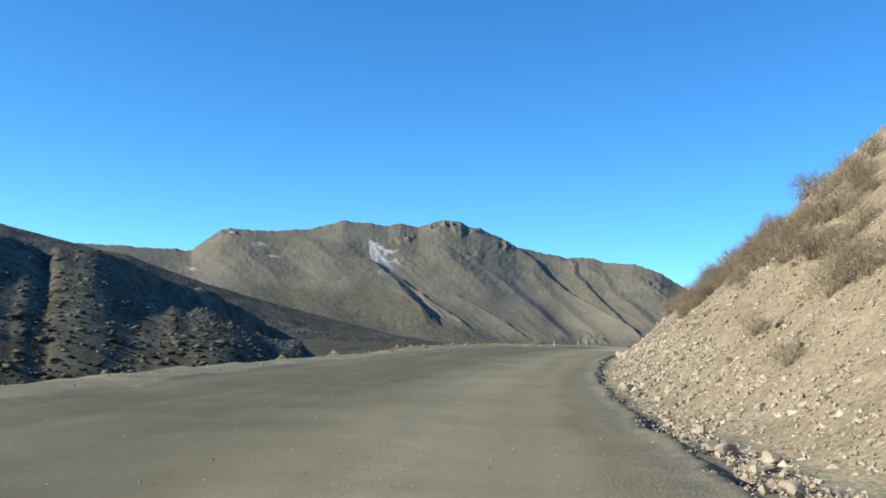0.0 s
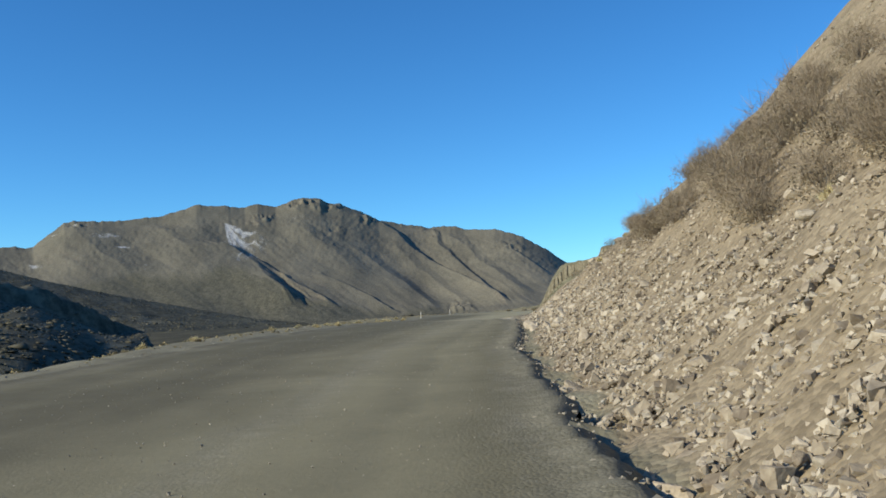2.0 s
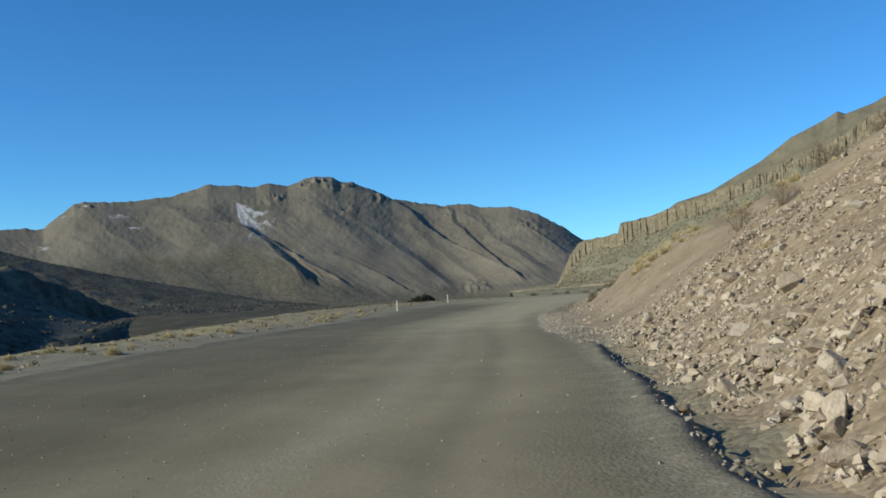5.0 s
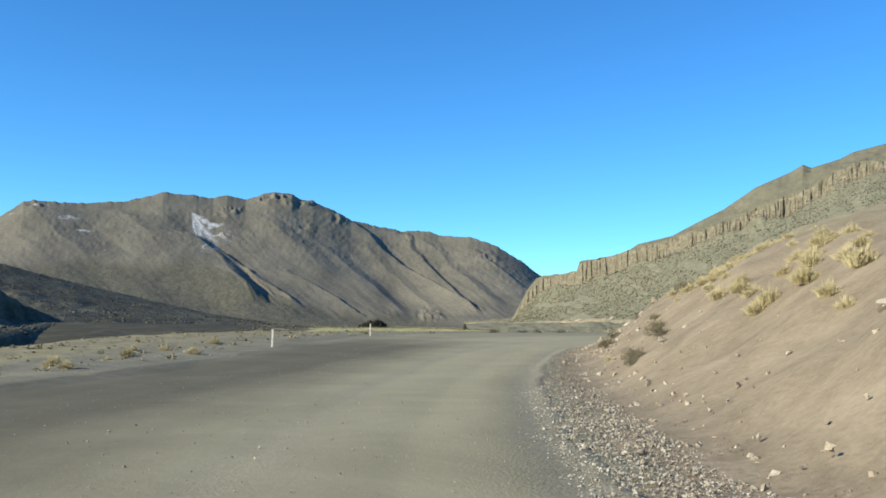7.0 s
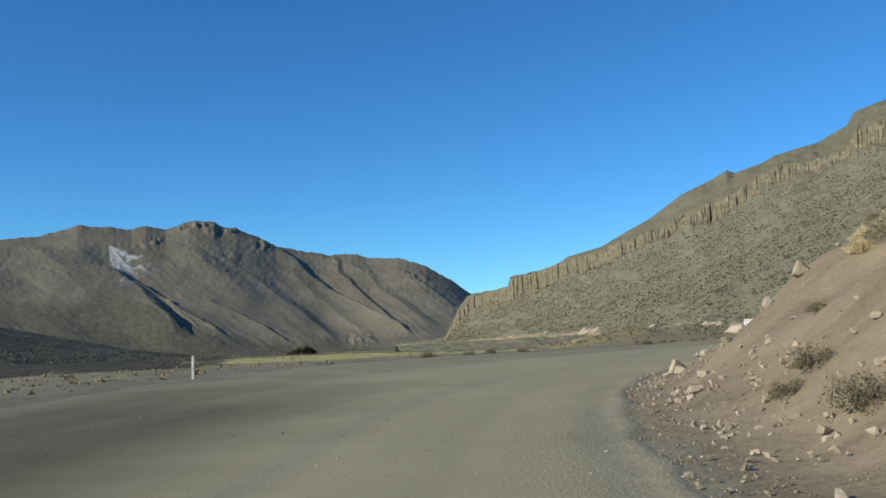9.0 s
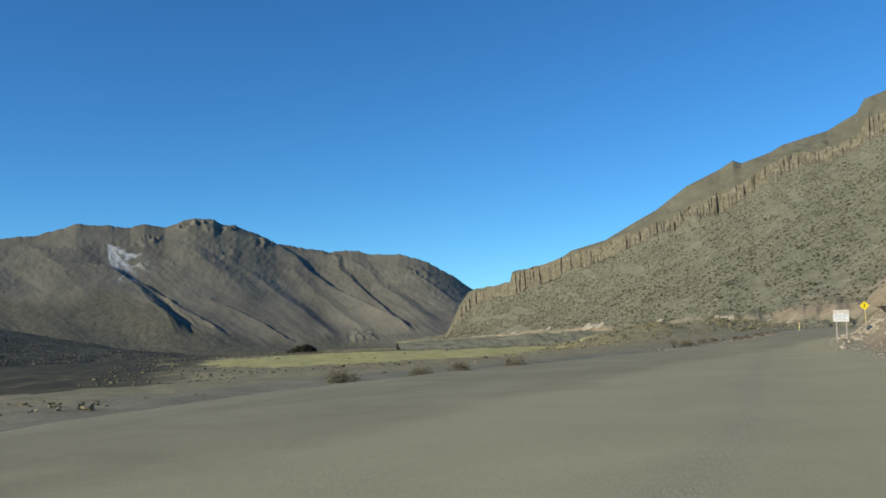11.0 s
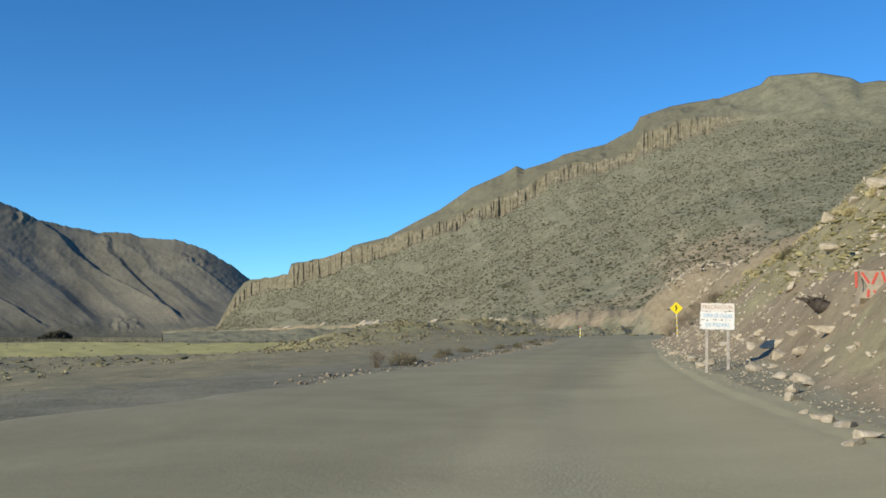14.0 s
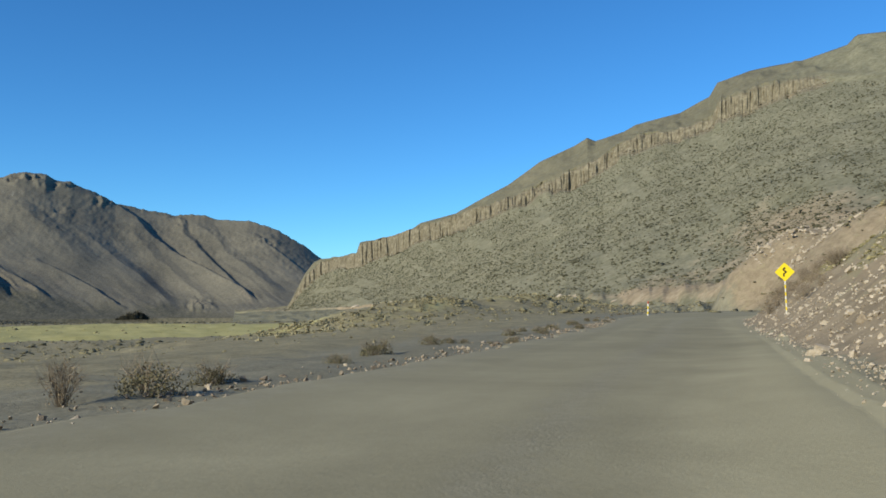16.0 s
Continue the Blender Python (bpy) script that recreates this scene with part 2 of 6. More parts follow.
def toe_at(y):
    """How far right of the road's edge the bank begins."""
    return np.interp(y, [12, 20, 26, 38, 48, 60, 72, 90, 104, 112, 128, 136, 143, 150, 158, 190, 197, 204, 212, 225], [1.8, 1.3, 0.7, 0.55, 0.72, 0.72, 0.55, 0.6, 0.9, 1.1, 1.0, 0.7, 0.35, 0.5, 1.2, 1.2, 1.9, 1.9, 1.1, 0.4])


def resample(pts, step):
    """A smooth line through points, at even steps."""
    d = np.concatenate([[0], np.cumsum(np.hypot(*np.diff(pts, axis=0).T))])
    s = np.arange(0, d[-1], step)
    raw = np.stack([np.interp(s, d, pts[:, k]) for k in (0, 1)], -1)
    k = int(8 / step)
    kernel = np.hanning(2 * k + 1)
    kernel /= kernel.sum()
    pad = np.concatenate([raw[:1] + (np.arange(-k, 0)[:, None]) * (raw[1] - raw[0]), raw, raw[-1:] + np.arange(1, k + 1)[:, None] * (raw[-1] - raw[-2])])
    return np.stack([np.convolve(pad[:, j], kernel, "valid") for j in (0, 1)], -1)


EDGE_R, EDGE_L = resample(RIGHT, 1.0), resample(LEFT, 1.0)


def beside(line, x, y):
    """Signed distance to a line (positive to its right) and the line's y there."""
    x, y = np.asarray(x, float), np.asarray(y, float)
    shape = x.shape
    x, y = x.ravel(), y.ravel()
    tang = np.gradient(line, axis=0)
    tang /= np.linalg.norm(tang, axis=1)[:, None]
    out, where = np.empty(len(x)), np.empty(len(x))
    for i in range(0, len(x), 20000):
        px, py = x[i:i + 20000, None], y[i:i + 20000, None]
        k = np.argmin((px - line[:, 0]) ** 2 + (py - line[:, 1]) ** 2, axis=1)
        dx, dy = x[i:i + 20000] - line[k, 0], y[i:i + 20000] - line[k, 1]
        side = dx * tang[k, 1] - dy * tang[k, 0]
        along = dx * tang[k, 0] + dy * tang[k, 1]
        out[i:i + 20000] = np.sign(side) * np.hypot(dx, dy)
        end = (k == 0) | (k == len(line) - 1)
        out[i:i + 20000][end] = side[end]
        where[i:i + 20000] = line[k, 1] + along * tang[k, 1]
    return out.reshape(shape), where.reshape(shape)


def road_z(y):
    return np.interp(y, [-60, 0, 22, 36, 50, 64, 97, 112, 127, 151, 174, 196, 250, 300, 400], [0.2, 0.1, 0.0, -0.06, 0.08, 0.27, 0.2, 0.04, -0.16, 0.06, -0.1, -0.33, -0.5, -0.4, 0.8])


def ground_z(x, y):
    """Height of the ground: the road's bed, the banks on its right, the fall to the valley on its left."""
    r, yr = beside(EDGE_R, x, y)
    l, yl = beside(EDGE_L, x, y)
    base = road_z(yr)
    # right: banks
    steep = np.interp(yr, [-60, 40, 56, 72, 86, 98, 108, 128, 138, 147, 160, 176, 192, 205, 225, 270], [0.98, 0.96, 0.94, 0.98, 0.88, 0.76, 0.74, 0.76, 0.70, 0.72, 0.7, 0.75, 1.12, 1.08, 0.95, 0.8])
    top = np.interp(yr, [-60, 70, 84, 98, 110, 130, 150, 172, 190, 205, 222, 240, 256, 272, 290], [45, 40, 22, 10, 6.0, 6.5, 7.5, 7.5, 17.0, 18.0, 13, 9, 7, 5, 4])
    toe = toe_at(yr)
    soft = np.interp(yr, [90, 110, 135, 146, 156, 176, 188, 200, 215, 235, 255], [0.5, 0.5, 0.5, 0.4, 1.0, 1.0, 0.8, 0.8, 0.9, 1.0, 0.7])
    rr = np.maximum(r - toe, 0)
    climb = steep * (rr - soft * (1 - np.exp(-rr / soft)) * np.interp(yr, [150, 184, 204, 225], [0.72, 1.0, 1.0, 0.72]))
    bank = top * (1 - np.exp(-(climb / top) ** 1.0 * (1 + 0.6 * climb / top)))
    bank = np.minimum(bank, climb) + 0.05 * np.maximum(rr - 25, 0)
    lumps = smooth(0.3, 4, rr) * (0.35 * fbm(x / 4.0, y / 4.0, 3, 4) + 0.9 * fbm(x / 17.0, y / 17.0, 5, 2) * smooth(2, 12, rr)) + smooth(0, 0.6, rr) * 0.07 * fbm(x / 0.7, y / 0.7, 8, 2)
    berm = 0.07 * smooth(158, 148, yr) * np.exp(-((r + 0.1) / 0.8) ** 2) * (0.7 + 0.6 * fbm(x / 2.5, y / 2.5, 9, 2))
    ditch = -0.34 * np.exp(-((r - lip_at(yr) - 0.36) / 0.22) ** 2) * smooth(100, 84, yr) * (0.75 + 0.5 * fbm(x / 1.5, y / 1.5, 11, 2)) - 0.22 * smooth(0.2, 0.7, r) * smooth(30, 22, yr)
    rise = 0.45 * smooth(-2.6, 2.2, r) * np.interp(yr, [150, 160, 186, 194, 212, 235], [0, 0.5, 0.6, 1.0, 1.0, 0])
    pad = 0.12 * np.exp(-((x - 69.6) ** 2 + (y - 199.3) ** 2) / 1.7 ** 2) * smooth(0.7, 1.7, r)
    knob = 0.7 * np.exp(-((r - 4.0) / 1.6) ** 2) * smooth(188, 194, yr) * smooth(208, 202, yr)
    right = bank + lumps + ditch + pad + knob
    # left: fall to the valley
    out = np.maximum(-l - 0.3, 0)
    flat = np.interp(yl, [0, 60, 90, 110, 140, 170, 210], [0.3, 0.5, 4, 6, 9, 14, 5])
    deep = np.interp(0.55 * y + x, [30, 90, 130, 180, 240], [27, 18, 12, 8, 6])
    span = np.interp(yl, [-60, 60, 110, 160, 220], [55, 55, 60, 85, 90])
    fall = -deep * smooth(0, 1, (out - flat) / span) - 0.012 * np.minimum(out, 30)
    wild = smooth(2, 30, out) * (0.5 * fbm(x / 12.0, y / 12.0, 21, 3)) + smooth(0, 2, out) * 0.08 * fbm(x / 1.3, y / 1.3, 23, 3)
    shoulder = 0.10 * np.exp(-((l + 1.9) / 0.6) ** 2) * (0.6 + 0.8 * fbm(x / 3.0, y / 3.0, 25, 2))
    # a low scrub bank in the bend's outside
    u = np.clip(((x - 84) * 49 + (y - 287.4) * 26) / (49 ** 2 + 26 ** 2), 0, 1)
    wild = wild + 2.5 * smooth(0, 0.3, u) * np.exp(-((x - 84 - 49 * u) ** 2 + (y - 287.4 - 26 * u) ** 2) / 9.0 ** 2) * (1 + 0.3 * fbm(x / 7, y / 7, 27, 2)) * smooth(1, 9, out)
    # the spur beyond the bend
    d = np.hypot(x - 248, y - 323.4) + 5 * fbm(x / 14, y / 14, 28, 3)
    wild = wild + 26 * (1 - np.exp(-4 * np.clip(1 - d / 64, 0, 1))) * smooth(2, 9, out)
    far = smooth(500, 1500, out) * (-24 + deep)
    z = base + berm + rise + np.where(r > 0, right, 0) + np.where(l < 0, fall + wild + far, 0) + shoulder
    gone = 1.3 - 0.0206 * np.hypot(x - 45, y - 170)
    z = np.where(l < 0, z + (np.minimum(z, gone) - z) * smooth(480, 580, y), z)
    inside = smooth(0.1, -0.9, r) * smooth(-0.1, 0.9, l) * smooth(158, 148, yr)
    return z - 0.10 * inside, r, l, yr, yl


def spaced(parts):
    """Coordinates from stretches of (start, end, step)."""
    return np.unique(np.round(np.concatenate([np.arange(a, b, s) for a, b, s in parts]), 3))


gx = spaced([(-4000, -400, 120), (-400, -60, 12), (-60, -14, 2.0), (-14, 96, 0.7), (96, 180, 1.6), (180, 260, 3.5), (260, 420, 10), (420, 4001, 180)])
gy = spaced([(-3000, -80, 200), (-80, -6, 3.0), (-6, 225, 0.7), (225, 320, 1.6), (320, 420, 3.5), (420, 760, 10), (760, 4601, 120)])
GX, GY = np.meshgrid(gx, gy)
GZ, GR, GL, GYR, GYL = ground_z(GX, GY)
GZ = GZ - 0.14 * smooth(lip_at(GYR) - 0.05, lip_at(GYR) - 0.75, GR) * smooth(-0.1, 0.8, GL) * smooth(148, 158, GYR)
out_l = np.maximum(-GL, 0)
late_bank = smooth(94, 104, GYR) * smooth(152, 142, GYR)
toe_g = toe_at(GYR)
c_bank = smooth(toe_g - 0.45 - 1.3 * late_bank, toe_g + 0.45 - 0.4 * late_bank, GR) * np.interp(GYR, [0, 60, 95, 110, 150, 175, 200, 230], [0.9, 0.9, 0.9, 1.0, 1.0, 0.9, 0.95, 0.9])
spur = np.clip(1 - np.hypot(GX - 248, GY - 323.4) / 64, 0, 1)
c_grass = np.clip(smooth(2, 9, out_l) * np.interp(GYL, [0, 60, 110, 150, 180, 230], [0.85, 0.85, 0.85, 0.9, 0.9, 0.95]) + smooth(5 - 1.2 * smooth(178, 192, GYR), 10 - 3.2 * smooth(178, 192, GYR), GR) * np.interp(GYR, [0, 60, 90, 108, 140, 180, 195, 230], [0.3, 0.3, 0.3, 0.5, 0.45, 0.6, 1.0, 0.9]), 0, 1)
# the meadow of dry yellow grass in the valley
def in_meadow(x, y):
    near = np.interp(x, [22, 40, 60, 95, 135, 178], [470, 400, 392, 408, 436, 520])
    far = np.interp(x, [22, 40, 65, 110, 178], [480, 520, 560, 540, 525])
    return smooth(-6, 9, np.minimum(y - near, far - y) + 5 * fbm(x / 9, y / 9, 29, 2) + 14 * fbm(x / 30, y / 30, 30, 2)) * (x > 10) * (x < 178)


c_bank = np.maximum(c_bank, 0.95 * smooth(0.0, 0.06, spur) * smooth(0.62, 0.42, spur))
c_grass = np.where(GX > 185, 0.3 * c_grass + 0.8 * smooth(0.5, 0.65, spur), c_grass)
c_grass = np.clip(c_grass + 0.6 * smooth(0.0, 0.45, fbm(GX / 2.6, GY / 2.6, 33, 3)) * smooth(1.4, 2.6, GR) * smooth(24, 12, GR) * smooth(176, 190, GYR), 0, 1)
c_field = 0.92 * in_meadow(GX, GY)
along = np.clip(((GX - 84) * 49 + (GY - 287.4) * 26) / (49 ** 2 + 26 ** 2), 0, 1)
c_field = np.maximum(c_field, 0.42 * np.exp(-((GX - 84 - 49 * along) ** 2 + (GY - 287.4 - 26 * along) ** 2) / 13.0 ** 2) * smooth(0.5, 4, out_l))
strip = np.exp(-((out_l - 8) / 5.5) ** 2) * np.interp(GYL, [40, 70, 140, 165], [0, 0.5, 0.55, 0])
c_field = np.maximum(c_field, 0.62 * strip)
c_scrub = smooth(np.interp(GYL, [0, 60, 140, 200], [3, 5, 12, 14]), np.interp(GYL, [0, 60, 140, 200], [9, 14, 26, 40]), out_l) * np.maximum(np.interp(GX - 0.06 * GY, [-30, -12, 6, 40], [0.8, 0.7, 0.2, 0.08]), 0.12 * smooth(620, 700, GY)) * (1 - c_field)
stony_g = np.clip(smooth(-0.3, 0.3, GR) * smooth(104, 92, GYR) + 0.35 * late_bank * smooth(-2.0, -1.0, GR) * smooth(toe_g + 0.6, toe_g, GR) + 0.25 * smooth(0.2, 1.0, GR) * smooth(150, 165, GYR) + 0.35 * smooth(0.0, 1.0, -GL), 0, 1)
ground = sheet("ground", GX, GY, GZ, M_GROUND, (c_bank, c_grass, c_field, c_scrub), stony=stony_g)
tagged(ground, "brown stony ground falling from the road to a scrub valley", "ground", kind="structure")

# the road: a strip between its edges, a little crowned, with shallow wheel tracks
dR = np.linspace(0, 1, 960)
er = np.stack([np.interp(dR, np.linspace(0, 1, len(EDGE_R)), EDGE_R[:, k]) for k in (0, 1)], -1)
nearest = np.argmin(((er[:, None, :] - EDGE_L[None]) ** 2).sum(-1), axis=1)
kern = np.ones(49) / 49
el = EDGE_L[nearest]
el = np.stack([np.convolve(np.pad(el[:, k], 24, mode="edge"), kern, "valid") for k in (0, 1)], -1)
side = er - el
side /= np.linalg.norm(side, axis=1)[:, None]
row = np.arange(len(er))
er = er + side * (lip_at(er[:, 1]) + np.interp(er[:, 1], [95, 150], [0.16, 0.12]) * fbm(row / 5.0, row * 0, 43, 4, 0.6))[:, None]
el = el - side * (0.5 + 0.35 * fbm(row / 6.0, row * 0 + 9, 44, 3))[:, None]
ww = np.concatenate([np.linspace(0, 0.2, 22), np.linspace(0.21, 0.85, 44), np.linspace(0.86, 1, 14)])
RX = er[:, None, 0] * (1 - ww) + el[:, None, 0] * ww
RY = er[:, None, 1] * (1 - ww) + el[:, None, 1] * ww
wide = np.hypot(*(er - el).T)[:, None]
off = ww[None] * wide
RZ = road_z(RY) + 0.006 * fbm(RX / 5, RY / 5, 41, 2) - 0.012 * sum(np.exp(-((off - c) / 0.3) ** 2) for c in (2.3, 4.1, 7.6, 9.4)) + 0.03 * np.exp(-((off - 0.8) / 0.5) ** 2) * smooth(158, 148, RY)
under_z = ground_z(RX, RY)[0]
RZ = np.maximum(RZ, under_z + 0.035)
brink = np.interp(er[:, 1], [86, 98], [1.0, 0.0])[:, None]
merge = brink + (1 - brink) * smooth(0.1, 1.5, off)
lift = 0.06 - 0.045 * smooth(148, 158, er[:, 1])[:, None] * smooth(1.2, 0.2, off)
RZ = under_z + lift + np.maximum(RZ - under_z - lift, 0) * merge
for k, d in ((0, -0.03), (1, 0.02)):
    RZ[:, k] = under_z[:, k] + d
    RZ[:, -1 - k] = under_z[:, -1 - k] + 0.4 * d
sway = 0.5 * fbm(RY / 45, RY * 0, 45, 2)
streak = 0.09 * fbm((off + sway) * 1.3, RY / 60, 46, 3) + 0.06 * fbm(RX / 9, RY / 9, 47, 3)
late = smooth(106, 142, RY)
c_lane = 0.07 * (1 - late) + (0.36 + 0.48 * late) * np.maximum(smooth(0.8, 2.2, off + sway), np.maximum(late, 0.6)) * smooth(8.0 - 0.4 * late, 4.4 - 2.0 * late, off + sway) + 0.30 * smooth(136, 165, RY) + streak
late_y = er[:, 1][:, None] + 0 * off
lane_w = np.interp(late_y, [150, 160, 168, 177, 187, 199, 206, 215], [10.0, 9.5, 8.2, 6.5, 4.8, 2.8, 1.8, 1.2])
late_lane = 0.62 + 0.48 * smooth(lane_w + 1.5, lane_w - 1.3, off + 0.6 * sway + 0.5 * fbm(RX / 3, RY / 3, 52, 2)) + 0.8 * streak
c_lane = c_lane + (late_lane - c_lane) * smooth(138, 156, late_y)
c_lane = c_lane + 0.36 * smooth(9, 4, off) * smooth(90, 112, late_y) * smooth(150, 138, late_y)
c_lane = c_lane * (1 - 0.55 * smooth(104, 92, late_y) * smooth(2.2, 0.3, off))
c_loose = (0.5 - 0.3 * smooth(138, 156, late_y)) * smooth(1.5, 0.4, off) + 0.35 * np.exp(-((off + sway - 4.4) / 0.5) ** 2) + 0.3 * smooth(wide - 2.0, wide - 0.6, off)
stony_r = 0.05 + 0.75 * smooth(2.4, 1.0, off + 0.5 * sway) * smooth(165, 150, RY) + 0.3 * np.exp(-((off + sway - 4.4) / 0.4) ** 2) + 0.2 * smooth(0.2, 0.6, fbm(RX / 2, RY / 5, 49, 2))
road = sheet("road", RX, RY, RZ, M_ROAD, (np.clip(c_lane, 0, 1), np.clip(c_loose, 0, 1)), flip=True, stony=stony_r)
tagged(road, "wide grey-brown gravel road with faint wheel tracks", "road", kind="structure")


# ---- the mountain at the valley's end ----
SKYLINE = [(-60, 4.0), (-27, 4.0), (-22.2, 4.29), (-16.8, 4.3), (-15.1, 5.75), (-13.5, 5.85), (-11.7, 5.85), (-9.6, 6.1), (-7.5, 6.75), (-5.6, 6.68), (-4.6, 6.55), (-3.8, 6.82), (-2.7, 6.55), (-1.6, 6.95), (-0.9, 7.12), (0.1, 7.0), (0.5, 6.75), (1.3, 6.65), (2.5, 6.25), (3.75, 5.6), (5.2, 5.3),
           (7.1, 4.95), (8.3, 5.06), (9.2, 4.76), (11.1, 4.72), (12.8, 4.22), (14.1, 3.5), (15.6, 2.4), (18.5, 0.8), (25, -0.3), (40, -0.3)]
MO = (14.0, 70.0)


def spur_line(A, elev, line, w, short, amp, wobble):
    """A spur that runs down the mountain along a line of (azimuth, elevation): a long lit side, a short steep side to its right."""
    line = np.array(sorted(line, key=lambda q: q[1]))
    q = A - np.interp(elev, line[:, 1], line[:, 0]) + wobble
    lo, hi = line[0, 1], line[-1, 1]
    ends = smooth(lo - 0.25, lo + 0.35, elev) * smooth(hi + 0.3, hi - 0.45, elev)
    return amp * ends * np.where(q < 0, np.clip(1 + q / w, 0, 1) ** 1.5, np.clip(1 - q / short, 0, 1))


MOUNTAIN_SPURS = [
    ([(0.9, 6.9), (3.2, 5.85), (5.0, 4.4), (6.9, 2.64), (8.5, 1.77), (11.6, 0.03)], 3.2, 0.5, 14),
    ([(6.9, 5.3), (7.6, 3.8), (9.1, 2.25), (11.0, 0.6)], 1.6, 0.4, 9),
    ([(0.0, 2.3), (2.25, 1.08), (4.65, -0.34)], 1.3, 0.24, 8),
    ([(11.3, 3.94), (13.8, 2.07), (15.2, 1.0)], 1.6, 0.35, 5),
    ([(-6.3, 4.3), (-4.4, 2.97), (-2.1, 0.34)], 5.0, 1.2, 20),
    ([(-4.2, 3.3), (-2.6, 2.33), (0.75, 0.2)], 0.7, 0.4, 6),
    ([(-9.8, 5.4), (-8.4, 4.0), (-6.6, 2.2)], 5.0, 3.0, 14),
    ([(-14.9, 5.5), (-13.4, 4.0), (-11.5, 2.6)], 4.0, 2.6, 13),
    ([(2.2, 3.8), (4.5, 1.9), (7.2, -0.2)], 1.6, 0.8, 6),
    ([(8.5, 4.3), (10.5, 2.4), (12.8, 0.6)], 1.4, 0.7, 6),
    ([(4.6, 4.0), (6.2, 2.2), (9.0, 0.2)], 1.0, 0.6, 4),
    ([(-1.8, 5.6), (0.4, 4.0), (2.6, 2.0)], 1.8, 1.0, 6),
]


def mountain():
    az = np.concatenate([np.arange(-45, -20, 0.2), np.arange(-20, 18, 0.06), np.arange(18, 26, 0.2)])
    up = np.concatenate([np.linspace(-0.02, 1, 200), [1.03, 1.15]])
    A, T = np.meshgrid(az, up)
    sk = np.interp(A, *np.array(SKYLINE).T)
    fine_az = np.arange(-60, 40, 0.05)
    line = np.interp(fine_az, *np.array(SKYLINE).T)
    k = np.hanning(121)
    soft = np.interp(A, fine_az, np.convolve(np.pad(line, 60, mode="edge"), k / k.sum(), "valid"))
    sk = soft + (sk - soft + 0.05 * fbm(A * 2.2, A * 0, 48, 4, 0.6) * np.clip(T, 0, 1) ** 30) * np.clip(T, 0, 1) ** 5
    e0 = -0.9
    elev = e0 + (sk - e0) * np.clip(T, 0, 1) ** 1.12
    R0 = 1750 + 1050 * T - 360 * smooth(6, 17, A)
    u = A + 1.45 * (elev - e0)
    inner = smooth(0.0, 0.12, T) * (1 - smooth(0.86, 1.0, T))
    Zr = 1.5 + R0 * np.tan(np.radians(elev))
    wobble = 0.14 * fbm(A * 0.7, elev * 1.1, 50, 3)
    for at, w, short, amp in MOUNTAIN_SPURS:
        Zr = Zr + spur_line(A, elev, at, w, short, amp, wobble) * smooth(0.0, 0.06, T) * (1 - smooth(0.93, 1.0, T))
    # broken slabs below the snow: thin ribs side by side
    slabs = smooth(-0.3, 0.2, A - np.interp(elev, [0.2, 3.0], [-1.9, -4.3])) * smooth(0.5, 0.0, A - np.interp(elev, [0.2, 3.0], [0.75, -3.6])) * smooth(0.1, 0.5, elev) * smooth(3.3, 2.6, elev)
    rib = A + 1.28 * elev + 0.15 * fbm(A * 1.5, elev * 2, 84, 3)
    Zr = Zr + slabs * 3.2 * np.maximum(0, ridged(rib * 1.5, elev * 0.8, 83, 2))
    gully = ridged(u * 1.5 + 0.5 * fbm(A * 0.7, elev * 0.7, 63, 2), elev * 0.25, 66, 3)
    Zr = Zr + inner * (5.0 * fbm(u * 0.2 + A * 0.1, T * 1.6, 60, 2) + 0.7 * ridged(u * 0.42 + 0.4 * fbm(A * 0.3, T * 3, 62, 2), T * 2.0, 61, 2) + 0.9 * fbm(A * 0.9, T * 9, 71, 4) + 0.4 * gully + 0.3 * ridged(u * 4.0 + fbm(A, elev, 69, 2), elev * 0.8, 68, 3) + 0.8 * fbm(A * 5, elev * 5, 73, 3) * smooth(0.3, 0.8, T))

    def patch(a, e, sa, se):
        return np.exp(-(((A - a) / sa) ** 2 + ((elev - e) / se) ** 2))
    crags = patch(-1.0, 6.7, 1.3, 0.35) + 0.8 * patch(-3.6, 5.8, 0.9, 0.28) + 0.8 * patch(1.0, 6.1, 1.2, 0.35) + 0.7 * patch(3.2, 5.5, 0.9, 0.3) + 0.8 * patch(7.1, 4.7, 0.45, 0.5) + 0.5 * patch(9.4, 4.5, 0.8, 0.25) + 0.5 * patch(-14.6, 5.4, 1.4, 0.3) + 0.35 * patch(0.4, 5.0, 1.4, 0.4) + 0.4 * patch(12.2, 3.2, 1.0, 0.7) + 0.5 * patch(8.6, -0.2, 1.0, 0.35)
    crags = np.clip(crags, 0, 1) * smooth(-0.5, 0.4, fbm(A * 1.1, elev * 2, 75, 2))
    Zr = Zr + crags * (1 - 0.8 * smooth(0.97, 1.0, T)) * (9.0 * ridged(A * 1.9 + 0.5 * elev, elev * 2.2, 77, 4) + 4.0 * vnoise(A * 6, elev * 9, 79))
    Zr[0] -= 30
    Zr[-2] -= 25
    Zr[-1] -= 160
    X, Y = MO[0] + R0 * np.sin(np.radians(A)), MO[1] + R0 * np.cos(np.radians(A))
    c_rock = np.clip(0.75 * crags + 0.5 * slabs + (0.30 * smooth(0.1, 0.8, fbm(u * 0.8, T * 5, 65, 3)) + 0.26 * smooth(0.2, -0.5, gully)) * inner, 0, 1)
    # a fan of snow under the second top, smaller patches to its left
    down = np.hypot(A + 5.85, 5.72 - elev)
    phi = np.arctan2(A + 5.85, 5.72 - elev) + 0.12 * fbm(A * 2, elev * 2, 96, 2)
